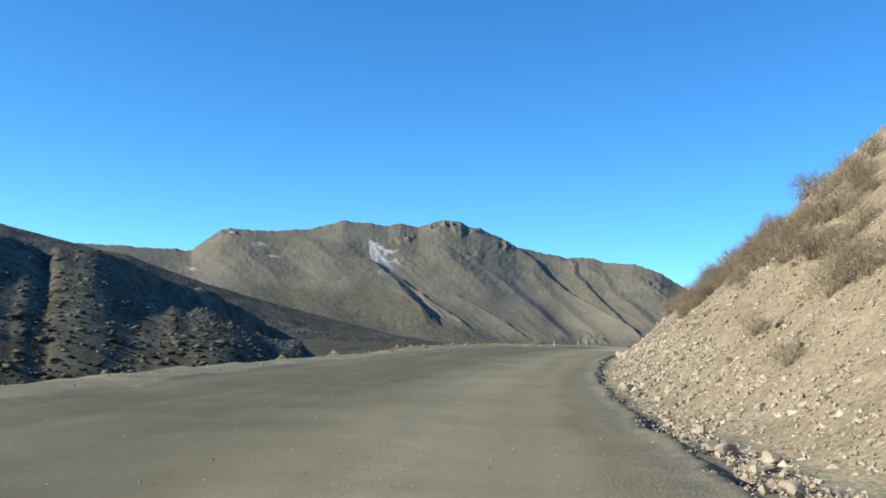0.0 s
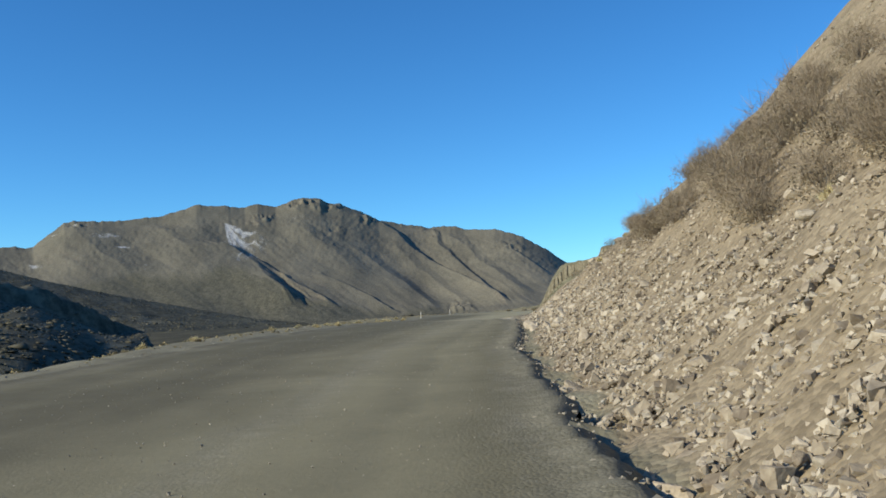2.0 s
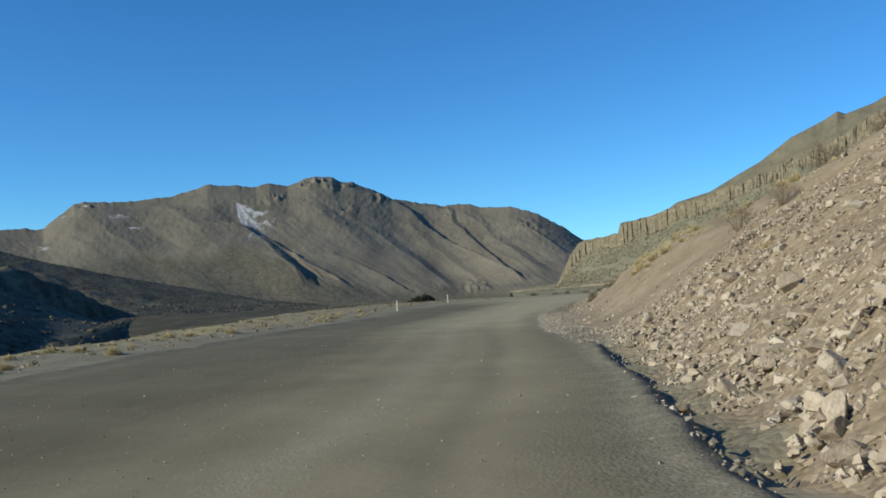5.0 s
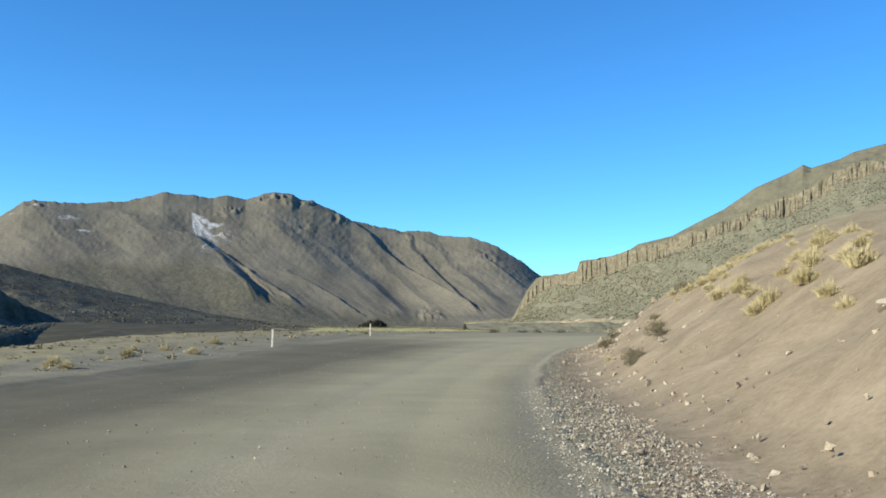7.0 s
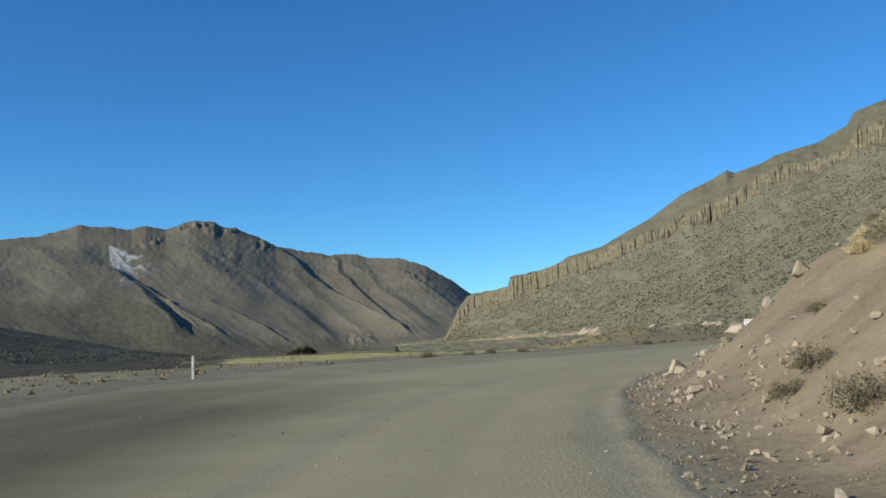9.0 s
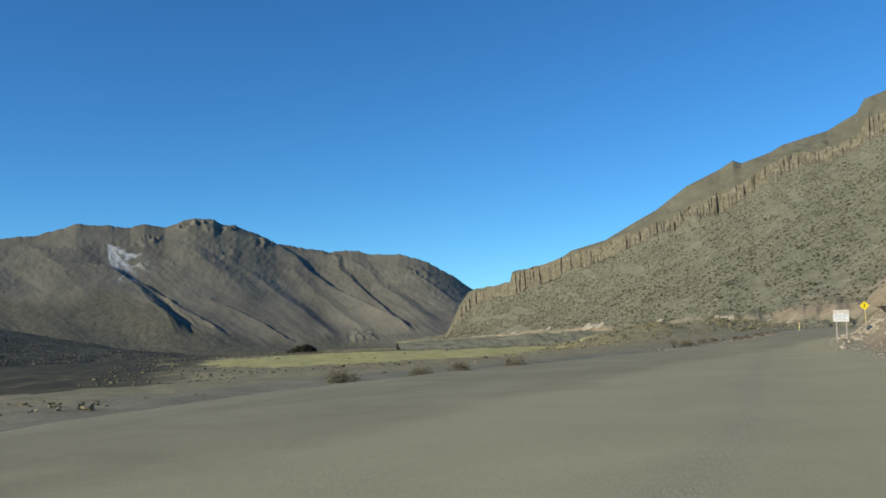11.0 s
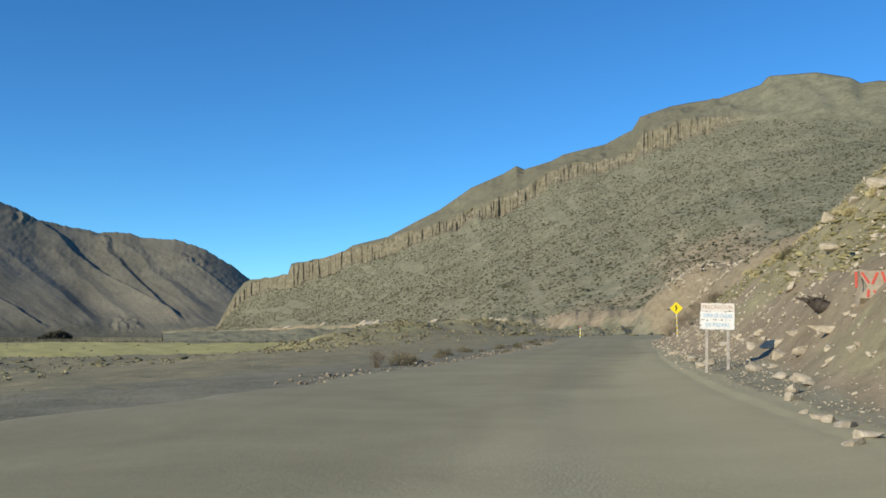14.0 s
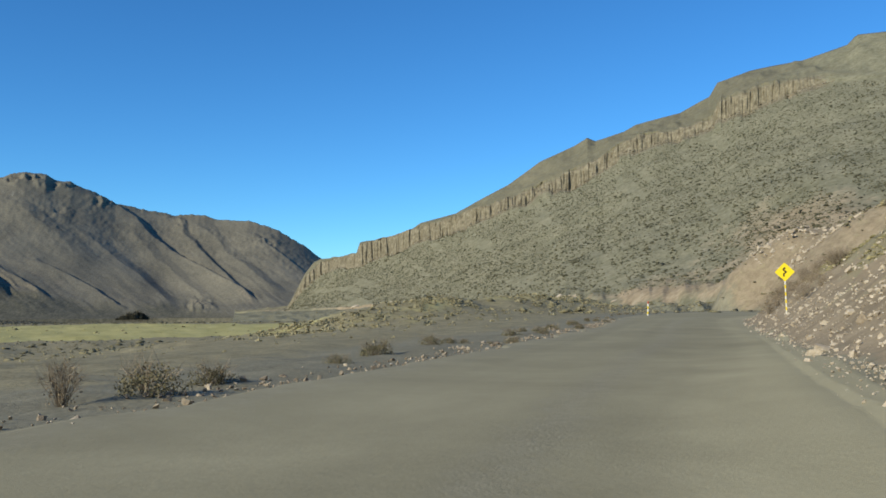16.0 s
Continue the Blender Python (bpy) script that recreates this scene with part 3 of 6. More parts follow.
    fan = smooth(-0.15, 0.3, phi) * smooth(1.45, 1.05, phi) * smooth(4.6, 0.6, down) * smooth(0.0, 0.12, down)
    streaks = np.clip(0.52 + 0.9 * fbm(phi * 12, down * 1.4, 91, 3), 0, 1)
    spots = 1.1 * patch(-11.85, 4.12, 0.42, 0.07) + 0.75 * patch(-15.8, 4.88, 0.35, 0.08) + 0.6 * patch(-16.8, 3.25, 0.5, 0.18) + 0.55 * patch(-12.8, 4.75, 0.9, 0.22) + 0.45 * patch(-14.3, 5.55, 1.0, 0.12) + 0.3 * patch(-1.2, 5.9, 2.2, 0.3) + 0.35 * patch(-10.6, 3.0, 0.25, 0.5)
    c_snow = np.clip((0.74 - 0.3 * smooth(0.35, 1.2, phi) + 0.55 * (streaks - 0.5)) * fan + 0.4 * crags * smooth(0.45, 0.8, vnoise(A * 7, elev * 11, 97)) * smooth(3.5, 1.0, np.abs(A + 2.5)) + 1.1 * spots * (0.75 + 0.5 * vnoise(A * 6, elev * 9, 94)), 0, 1)
    scrub_line = np.interp(A, [-20, -14.6, -10.8, -5.2, -4, -1, 2, 8, 16], [2.4, 2.4, 2.6, 2.5, 2.1, 0.8, 0.2, -0.4, -0.6])
    c_green = 0.8 * smooth(0.6, -0.7, elev - scrub_line + 0.25 * fbm(A * 0.8, T * 6, 95, 3)) + 0.12 * smooth(0.1, 0.6, fbm(A * 0.2, T * 3, 93, 2))
    ob = sheet("mountain", X, Y, Zr, M_MOUNTAIN, (c_rock, c_snow, np.clip(c_green, 0, 1)))
    return tagged(ob, "bare grey-brown mountain with crags and a fan of thin snow", "mountain", kind="structure")


mountain()

# ---- the dark scrub hills across the valley ----
HILL_LINE = [(-75, 5.2), (-40, 5.6), (-26.7, 5.09), (-24.4, 4.6), (-22.2, 4.16), (-19.6, 3.74), (-17.3, 2.94), (-14, 2.04), (-10.5, 1.2), (-7, 0.45), (-3.4, -0.3), (0, -0.75), (4.6, -1.05), (12, -1.15)]


# lower hills in front, each with a crest that falls away from the road and a steep shaded flank below it:
# (azimuth, elevation) of the crest, how far up the slope it starts and ends, height of the flank in degrees
HILL_CRESTS = [
    ([(-23.5, 3.5), (-21.0, 3.35), (-19.9, 3.2), (-17.4, 2.4), (-14.2, 1.4), (-12.0, 0.5), (-10.4, -0.45), (-9.3, -0.95)], 0.21, 0.31, 1.25),
    ([(-34.0, 4.2), (-28.0, 3.7), (-25.1, 3.2), (-23.4, 2.45), (-21.9, 1.8), (-20.4, 0.65), (-19.4, -0.2)], 0.12, 0.19, 0.8),
]


def hill_height(A, T):
    sk = np.interp(A, *np.array(HILL_LINE).T)
    R0 = 330 + 1000 * T - 190 * smooth(0.3, 0, T) + 120 * smooth(-15, 0, A)
    foot = np.interp(A, [-75, -20, -8, 0, 12], [-25, -23, -17, -13, -12])
    crest = 1.5 + (1250 + 120 * smooth(-15, 0, A)) * np.tan(np.radians(sk))
    t = np.clip(T / 0.92, 0, 1)
    Zr = foot + (crest - foot) * (0.35 * t + 0.65 * t ** 1.8)
    inner = smooth(0.12, 0.4, T) * (1 - smooth(0.62, 0.88, T))
    u = A + 27 * T
    tall = smooth(-4, -16, A)
    wobble = 0.35 * fbm(A * 0.4, T * 7, 101, 3)
    for at, t0, t1, flank in HILL_CRESTS:
        at = np.array(at)
        tc = t0 + (t1 - t0) * (A - at[0, 0]) / (at[-1, 0] - at[0, 0]) + 0.006 * fbm(A * 0.5, A * 0, 105, 2)
        peak = np.interp(A + 0.3 * wobble, *at.T) + 0.06 * fbm(A * 1.3, A * 0, 106, 3)
        step = flank * smooth(at[0, 0] + 1.5, at[1, 0] + 2.2, A) * smooth(at[-1, 0], at[-1, 0] - 2.0 * flank, A)
        high, low = R0 * np.tan(np.radians(peak)), R0 * np.tan(np.radians(peak - step))
        front = foot + (low - foot) * np.clip(T / (tc - 0.02), 0, 1) ** 0.65
        front = front + (high - front) * smooth(tc - 0.022, tc, T)
        back = high - 60 * np.maximum(T - tc, 0) / 0.12
        there = smooth(at[0, 0] - 3, at[0, 0], A) * smooth(at[-1, 0] + 0.8, at[-1, 0], A)
        Zr = np.maximum(Zr, foot + (np.where(T < tc, front, back) - foot) * there)
    Zr = Zr + (0.3 + 0.7 * tall) * inner * (2 * ridged(u * 0.3, T * 2, 103, 2) + 1.4 * fbm(A * 0.8, T * 14, 107, 4))
    Zr = np.minimum(Zr, 1.5 + R0 * np.tan(np.radians(sk - 0.1 - 0.12 * np.clip(0.9 - T, 0, 1))) + 30 * smooth(0.3, 0.1, T))
    Zr = Zr + 0.8 * fbm(A * 0.8, T * 14, 108, 4) * smooth(0.05, 0.2, T) + 9 * smooth(0.0, 0.05, T) * smooth(0.35, 0.1, T) * smooth(-6, -14, A)
    Zr = np.where(T > 0.93, Zr - (T - 0.93) * 900, Zr)
    return R0, Zr


def hills():
    az = np.concatenate([np.arange(-75, -34, 0.5), np.arange(-34, 12, 0.16)])
    up = np.concatenate([np.linspace(-0.05, 0.94, 150), [1.0]])
    A, T = np.meshgrid(az, up)
    R0, Zr = hill_height(A, T)
    Zr[0] -= 6
    X, Y = R0 * np.sin(np.radians(A)), R0 * np.cos(np.radians(A))
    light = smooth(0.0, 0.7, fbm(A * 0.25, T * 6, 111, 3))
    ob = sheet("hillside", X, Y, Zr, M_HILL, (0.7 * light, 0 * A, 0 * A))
    return tagged(ob, "dark scrub-covered hills with long shadows across the valley", "hill", kind="structure")


hills()

# ---- the ridge with a band of basalt columns ----
RO = (58.0, 189.4)
R_SKY = [(10, -0.6), (13.2, -0.3), (14.2, 1.6), (14.8, 2.4), (15.3, 2.6), (16.7, 2.78), (17.4, 2.9), (17.6, 3.58), (19.8, 3.9), (20.9, 4.5), (21.4, 4.87), (23.6, 5.45), (25.4, 6.44), (26.9, 7.2), (28.9, 8.6), (31.0, 9.5), (31.8, 9.97), (32.3, 9.75), (34.0, 10.25), (34.8, 10.65), (36.1, 10.95), (37.4, 11.22), (38.6, 11.83), (39.1, 12.05), (39.6, 12.85), (41.5, 13.4), (42.6, 13.55), (44.4, 13.72), (46.8, 14.33), (47.3, 14.82), (50.0, 14.8), (51.9, 14.3), (52.4, 13.95), (53.4, 14.0), (55, 13.65), (62, 12.4), (80, 9)]
R_TOP = [(10, -0.7), (13.2, -0.4), (14.2, 1.5), (15.2, 2.45), (17.4, 2.85), (17.6, 3.5), (20.7, 4.42), (23.5, 5.28), (26, 6.05), (28.5, 6.92), (30.7, 7.9), (32.5, 8.68), (34.1, 9.62), (35.7, 10.1), (37.5, 10.32), (39.2, 10.7), (39.8, 11.75), (42.4, 12.42), (44.4, 12.62), (50, 12.4), (80, 7.5)]
R_BOT = [(10, -0.8), (13.2, -0.5), (14.2, 0.8), (15.2, 1.65), (16.2, 2.05), (18.3, 2.5), (20.7, 3.52), (23.2, 4.35), (25.3, 5.05), (28.9, 6.45), (30.7, 7.0), (32.5, 7.85), (33.9, 8.7), (35.7, 9.4), (37.5, 9.8), (39.2, 10.2), (40.6, 10.95), (42.7, 11.6), (44.4, 12.1), (46, 12.35), (50, 12.25), (80, 7.4)]
R_FAR = [(10, 1400), (15, 1350), (17.6, 1250), (21.5, 1150), (25, 1080), (32, 1050), (38, 1010), (45, 970), (60, 800), (80, 600)]
R_FOOT = [(10, 1300), (14, 1100), (18, 900), (22.5, 728), (26, 590), (30.5, 455), (34, 400), (39, 330), (45, 250), (55, 190), (80, 120)]


def ridge_rows(A, T):
    """Rows T: -1 to 0 the apron below the foot, 0 to 1 the slope, 1 to 2 the cliff, 2 to 3 the upper slope."""
    at = np.radians
    far, foot = np.interp(A, *np.array(R_FAR).T), np.interp(A, *np.array(R_FOOT).T)
    e_sky, e_top, e_bot = (np.interp(A, *np.array(t).T) for t in (R_SKY, R_TOP, R_BOT))
    cliff = foot + 0.80 * (far - foot)
    z_bot, z_top = cliff * np.tan(at(e_bot)) + 1.2, (cliff + 4) * np.tan(at(e_top)) + 1.2
    spill = 0.0042 * cliff * smooth(14, 17, A) * smooth(46, 43, A) * smooth(-0.1, 0.7, vnoise(A * 0.75, A * 0, 120) + 0.3 * vnoise(A * 2.7, A * 0, 119))
    gap = (z_top - z_bot) * 0.6 * smooth(0.15, 0.75, vnoise(A * 0.55, A * 0, 128) + 0.35 * vnoise(A * 2.1, A * 0, 126))
    z_foot = np.interp(A, [10, 18, 30, 40, 60], [-14, -5, -1, 1, 6])
    z_sky = far * np.tan(at(e_sky)) + 1.2
    a, s, c, u = np.clip(T + 1, 0, 1), np.clip(T, 0, 1), np.clip(T - 1, 0, 1), np.clip(T - 2, 0, 1)
    columns = np.interp(A, [20, 27, 33], [5.0, 3.2, 2.4]) * (1 - np.abs(vnoise(A * 3.4, c * 0.5, 121))) ** 6 + 2.3 * (1 - np.abs(vnoise(A * 6.6, c * 0.4, 123))) ** 3 + 1.3 * (1 - np.abs(vnoise(A * 12.5, c * 0.6, 122))) ** 2 + 1.2 * vnoise(A * 10, c * 2.2, 124) + 4.0 * vnoise(A * 0.9, c * 0, 125)
    has = np.clip((z_top - z_bot) / 12, 0.15, 1)
    R0 = foot * (0.56 + 0.44 * a) + s * (cliff - foot) + c * 5 + u * (far - cliff - 4) + has * np.where((T > 0.97) & (T < 2.08), columns, 0)
    ragged = np.where((T > 1.6) & (T < 2.1), 1.0, 0) * has * (1.6 * vnoise(A * 3.1, A * 0, 127) + 2.4 * np.maximum(0, vnoise(A * 1.1, A * 0, 129)))
    Zr = (z_foot - 9) * (1 - a) + z_foot * a + (z_bot - z_foot) * (0.62 * s + 0.38 * s ** 2.2) + (gap - spill) * smooth(0.93, 1.0, s) * (1 - c) + c * (z_top - z_bot) + u * (z_sky - z_top) + ragged
    inner = smooth(0, 0.15, s) * smooth(1, 0.85, s)
    wx, wy = R0 * np.sin(at(A)), R0 * np.cos(at(A))
    Zr = Zr + inner * (2.0 * fbm(wx / 60, wy / 60, 131, 3) + 0.5 * fbm(wx / 9, wy / 9, 133, 3)) + smooth(0, 0.2, u) * smooth(1, 0.9, u) * 2.5 * fbm(A, u * 3, 137, 3)
    Zr = Zr + 1.3 * fbm(A * 1.2, T * 9, 139, 3) * smooth(0, 0.3, a) * (T < 0.1)
    # the bench of the road along the foot
    Zr = Zr + 2.4 * smooth(0.0, 0.015, s) * smooth(0.10, 0.03, s) * (0.6 + 0.5 * vnoise(A * 0.8, A * 0, 141))
    return R0, Zr


def ridge():
    az = np.concatenate([np.arange(10, 13, 0.1), np.arange(13, 46, 0.032), np.arange(46, 80, 0.2)])
    up = np.concatenate([np.linspace(-1, 0, 40), np.linspace(0.01, 0.97, 90), [0.985, 1.0, 1.2, 1.4, 1.6, 1.8, 2.0], np.linspace(2.05, 3, 26), [3.2]])
    A, T = np.meshgrid(az, up)
    R0, Zr = ridge_rows(A, T)
    Zr[-1] -= 40
    R0[-1] += 60
    X, Y = RO[0] + R0 * np.sin(np.radians(A)), RO[1] + R0 * np.cos(np.radians(A))
    c_cliff = np.where((T >= 0.98) & (T <= 2.06), 1.0, 0) * smooth(46.5, 44.5, A) + 0.15 * smooth(0.88, 0.98, T) * (T < 1)
    c_up = np.where(T > 2.04, 0.75, 0) * smooth(52, 40, A)
    cut = smooth(-0.03, 0.0, T) * smooth(0.075, 0.04, T)
    red = (0.76 * np.exp(-(((A - 44) / 5) ** 2 + ((T - 0.24) / 0.16) ** 2)) + 0.55 * np.exp(-(((A - 37) / 3.5) ** 2 + ((T - 0.08) / 0.07) ** 2))) * (T > 0)
    ob = sheet("ridge", X, Y, Zr, M_RIDGE, (np.clip(c_cliff, 0, 1), c_up, np.clip((0.35 + 0.6 * np.maximum(0, vnoise(A * 0.9, A * 0, 151))) * cut + red, 0, 1)))
    return tagged(ob, "long scrub-dotted ridge crowned by a band of basalt columns", "ridge", kind="structure")


ridge()


# ---- materials of the things ----
M_SCREE = material("scree_rock", [(0.185, 0.151, 0.109), (0.275, 0.23, 0.168), (0.345, 0.294, 0.218), (0.48, 0.425, 0.33)], scale=2.5, bump=0.4, bump_scale=14.0, random_shift=0.34, fine=0.4)
M_PALE = material("pale_rock", [(0.29, 0.24, 0.17), (0.42, 0.36, 0.27), (0.55, 0.485, 0.385)], scale=3.0, bump=0.5, bump_scale=12.0, random_shift=0.12)
M_GREY = material("grey_gravel", [(0.235, 0.21, 0.163), (0.315, 0.284, 0.222), (0.395, 0.36, 0.285), (0.5, 0.46, 0.375)], scale=6.0, bump=0.0, random_shift=0.36)
M_TWIG = material("dry_twigs", [(0.16, 0.128, 0.09), (0.245, 0.2, 0.142), (0.35, 0.29, 0.21)], scale=3.0, bump=0.0, random_shift=0.2)
M_LEAF_BROWN = material("dry_leaves", [(0.165, 0.136, 0.09), (0.24, 0.20, 0.135), (0.33, 0.28, 0.19)], scale=3.0, bump=0.0, random_shift=0.25)
M_LEAF_GREEN = material("olive_leaves", [(0.09, 0.082, 0.045), (0.145, 0.132, 0.073), (0.215, 0.19, 0.11)], scale=3.0, bump=0.0, random_shift=0.25)
M_STRAW = material("straw_grass", [(0.40, 0.34, 0.17), (0.56, 0.48, 0.27), (0.68, 0.60, 0.37)], scale=3.0, bump=0.0, random_shift=0.25)
M_SHRUB_FAR = material("far_scrub", [(0.10, 0.095, 0.056), (0.16, 0.149, 0.09), (0.235, 0.214, 0.132)], scale=0.6, bump=0.0, random_shift=0.3)
M_SCRUB_DARK = material("dark_scrub", [(0.043, 0.043, 0.027), (0.073, 0.069, 0.046), (0.115, 0.107, 0.073)], scale=0.6, bump=0.0, random_shift=0.3)


# ---- scattered stuff and single things ----
def hull(points):
    """The convex hull of random points, as arrays of corners and triangles."""
    bm = bmesh.new()
    for p in points:
        bm.verts.new(p)
    got = bmesh.ops.convex_hull(bm, input=bm.verts[:])
    bmesh.ops.delete(bm, geom=[g for g in got["geom_interior"] if isinstance(g, bmesh.types.BMVert)], context="VERTS")
    bmesh.ops.triangulate(bm, faces=bm.faces[:])
    bmesh.ops.recalc_face_normals(bm, faces=bm.faces[:])
    bm.verts.index_update()
    v = np.array([x.co[:] for x in bm.verts])
    f = np.array([[x.index for x in face.verts] for face in bm.faces])
    bm.free()
    return v, f


rng = np.random.default_rng(7)


def rock_shape(count=8, flat=0.75):
    """A broken block: a box whose corners are knocked about."""
    p = np.array([(a, b, c) for a in (-1, 1) for b in (-1, 1) for c in (-1, 1)], float)[:count]
    p = p * rng.uniform(0.55, 1.0, (len(p), 3)) + rng.normal(0, 0.24, (len(p), 3))
    p *= np.array([0.62, rng.uniform(0.34, 0.58), flat * rng.uniform(0.36, 0.62)])
    a = rng.uniform(0.2, 0.9)
    p = p @ np.array([(1, 0, 0), (0, math.cos(a), -math.sin(a)), (0, math.sin(a), math.cos(a))])
    return hull(p * 0.56)


ROCKS = [rock_shape(8) for _ in range(18)]
CHIPS = [rock_shape(8) for _ in range(12)]


def bush_shape(count=13):
    p = rng.normal(size=(count, 3))
    p /= np.linalg.norm(p, axis=1)[:, None]
    p *= rng.uniform(0.7, 1.15, (count, 1))
    p[:, 2] = np.abs(p[:, 2]) * 0.62 - 0.08
    return hull(p * 0.5)


BLOBS_FAR = [bush_shape(7) for _ in range(14)]
BLOBS_TALL = [(v * np.array([0.9, 0.9, 1.35]), f) for v, f in BLOBS_FAR]


def from_arrays(name, v, f, mat, flat=True):
    me = bpy.data.meshes.new(name)
    me.vertices.add(len(v))
    me.vertices.foreach_set("co", np.asarray(v, np.float32).ravel())
    k = f.shape[1]
    me.loops.add(f.size)
    me.loops.foreach_set("vertex_index", np.asarray(f, np.int32).ravel())
    me.polygons.add(len(f))
    me.polygons.foreach_set("loop_start", np.arange(0, f.size, k, dtype=np.int32))
    me.polygons.foreach_set("loop_total", np.full(len(f), k, dtype=np.int32))
    me.update(calc_edges=True)
    if flat:
        me.shade_flat()
    me.materials.append(mat)
    return me


def scatter(name, shapes, pos, size, mat, label, category, tilt=1.0, flat=True):
    """One object of kind stuff: shapes thrown at places with random turns."""
    verts, faces, base = [], [], 0
    pick = rng.integers(0, len(shapes), len(pos))
    for k, (v, f) in enumerate(shapes):
        idx = np.nonzero(pick == k)[0]
        if not len(idx):
            continue
        m = len(idx)
        a, b, c = rng.uniform(0, 2 * np.pi, m), rng.normal(0, 0.5 * tilt, m), rng.normal(0, 0.5 * tilt, m)
        ca, sa, cb, sb, cc, sc = np.cos(a), np.sin(a), np.cos(b), np.sin(b), np.cos(c), np.sin(c)
        zero, one = np.zeros(m), np.ones(m)
        Rz = np.stack([ca, -sa, zero, sa, ca, zero, zero, zero, one], -1).reshape(m, 3, 3)
        Rx = np.stack([one, zero, zero, zero, cb, -sb, zero, sb, cb], -1).reshape(m, 3, 3)
        Ry = np.stack([cc, zero, sc, zero, one, zero, -sc, zero, cc], -1).reshape(m, 3, 3)
        rot = Rz @ Rx @ Ry
        vv = np.einsum("mij,vj->mvi", rot, v) * size[idx][:, None, None] + pos[idx][:, None, :]
        ff = f[None] + (base + np.arange(m)[:, None, None] * len(v))
        verts.append(vv.reshape(-1, 3))
        faces.append(ff.reshape(-1, 3))
        base += m * len(v)
    ob = new(name, from_arrays(name, np.concatenate(verts), np.concatenate(faces), mat, flat))
    return tagged(ob, label, category, kind="stuff")


def on_ground(x, y, sink=0.0):
    z = ground_z(np.asarray(x, float), np.asarray(y, float))[0]
    return np.stack([x, y, z - sink], -1)


def beside_edge(y0, y1, count, r0, r1, power=1.0, line=None, side=1):
    """Random places beside an edge of the road, between two values of y and two distances off it."""
    line = EDGE_R if line is None else line
    inside = np.nonzero((line[:, 1] >= y0) & (line[:, 1] <= y1))[0]
    k = rng.choice(inside, count)
    tang = np.gradient(line, axis=0)
    tang /= np.linalg.norm(tang, axis=1)[:, None]
    r = r0 + (r1 - r0) * rng.random(count) ** power
    x = line[k, 0] + side * tang[k, 1] * r + tang[k, 0] * rng.uniform(-0.6, 0.6, count)
    y = line[k, 1] - side * tang[k, 0] * r + tang[k, 1] * rng.uniform(-0.6, 0.6, count)
    return x, y


# scree on the first bank
x, y = beside_edge(-2, 98, 60000, 0.7, 5.6, 1.15)
s = np.clip(rng.lognormal(-2.5, 0.5, len(x)), 0.045, 0.36) * np.interp(beside(EDGE_R, x, y)[0], [0.8, 2.5, 7], [1.3, 0.95, 0.7])
r = beside(EDGE_R, x, y)[0]
sand = smooth(0.0, 0.9, r - np.interp(y, [14, 22, 30, 40, 52, 60], [1.7, 2.0, 2.6, 3.4, 4.6, 9.0]) - 0.7 * fbm(x / 3, y / 3, 204, 2))
k = (rng.random(len(x)) < np.interp(y, [0, 88, 100], [1.0, 1.0, 0.4]) * (1 - 0.85 * sand)) & (fbm(x / 2, y / 2, 203, 2) > -0.6)
scatter("rubble_scree", ROCKS, on_ground(x[k], y[k], 0.02), s[k], M_SCREE, "dense angular rubble on the lower scree bank", "scree")
x, y = beside_edge(-6, 104, 15000, 0.2, 14, 1.0)
thin = np.interp(y, [0, 88, 102], [1.0, 1.0, 0.35])
keep = (rng.random(len(x)) < thin) & (fbm(x / 3, y / 3, 201, 2) > -0.75)
x, y = x[keep], y[keep]
s = np.clip(rng.lognormal(-2.5, 0.5, len(x)), 0.04, 0.36)
scatter("scree", ROCKS, on_ground(x, y, 0.0), s, M_SCREE, "broken dusty brown scree covering the steep cut bank", "scree")
x, y = beside_edge(-6, 98, 12500, 0.5, 7, 1.4)
s = np.clip(rng.lognormal(-2.55, 0.42, len(x)), 0.05, 0.26)
scatter("pale_stones", ROCKS, on_ground(x, y, -0.04), s, M_PALE, "pale broken stones lying among the scree", "stones")

x, y = beside_edge(-6, 96, 18000, 0.45, 2.9, 1.0)
s = np.clip(rng.lognormal(-2.35, 0.5, len(x)), 0.05, 0.34)
scatter("toe_rubble", ROCKS, on_ground(x, y, 0.02), s, M_SCREE, "loose rubble heaped at the foot of the scree", "scree")

# loose gravel along the road's right edge and over its surface
x, y = beside_edge(-6, 165, 16000, -1.7, 0.6)
s = np.clip(rng.lognormal(-3.05, 0.45, len(x)), 0.02, 0.15)
dense = np.interp(y, [0, 110, 122, 150, 165], [1.0, 1.0, 0.3, 0.3, 0.25])
k = rng.random(len(x)) < dense
scatter("edge_gravel", CHIPS, on_ground(x[k], y[k], -0.03), s[k], M_GREY, "loose grey gravel heaped along the road's edge", "gravel")
x, y = beside_edge(92, 120, 18000, -1.9, 0.9, 1.0)
k = rng.random(len(x)) < np.interp(y, [92, 98, 108, 120], [0.5, 1.0, 1.0, 0.1])
x, y = x[k], y[k]
s = np.clip(rng.lognormal(-3.45, 0.4, len(x)), 0.02, 0.09)
p = on_ground(x, y, -0.01)
p[:, 2] += np.where(beside(EDGE_R, x, y)[0] < lip_at(y), 0.06, 0.0)
scatter("grey_shoulder_gravel", CHIPS, p, s, M_GREY, "thick grey gravel spilling over the road's edge", "gravel")
x, y = beside_edge(94, 146, 20000, -1.3, 1.3, 1.0)
s = np.clip(rng.lognormal(-3.8, 0.42, len(x)), 0.014, 0.075)
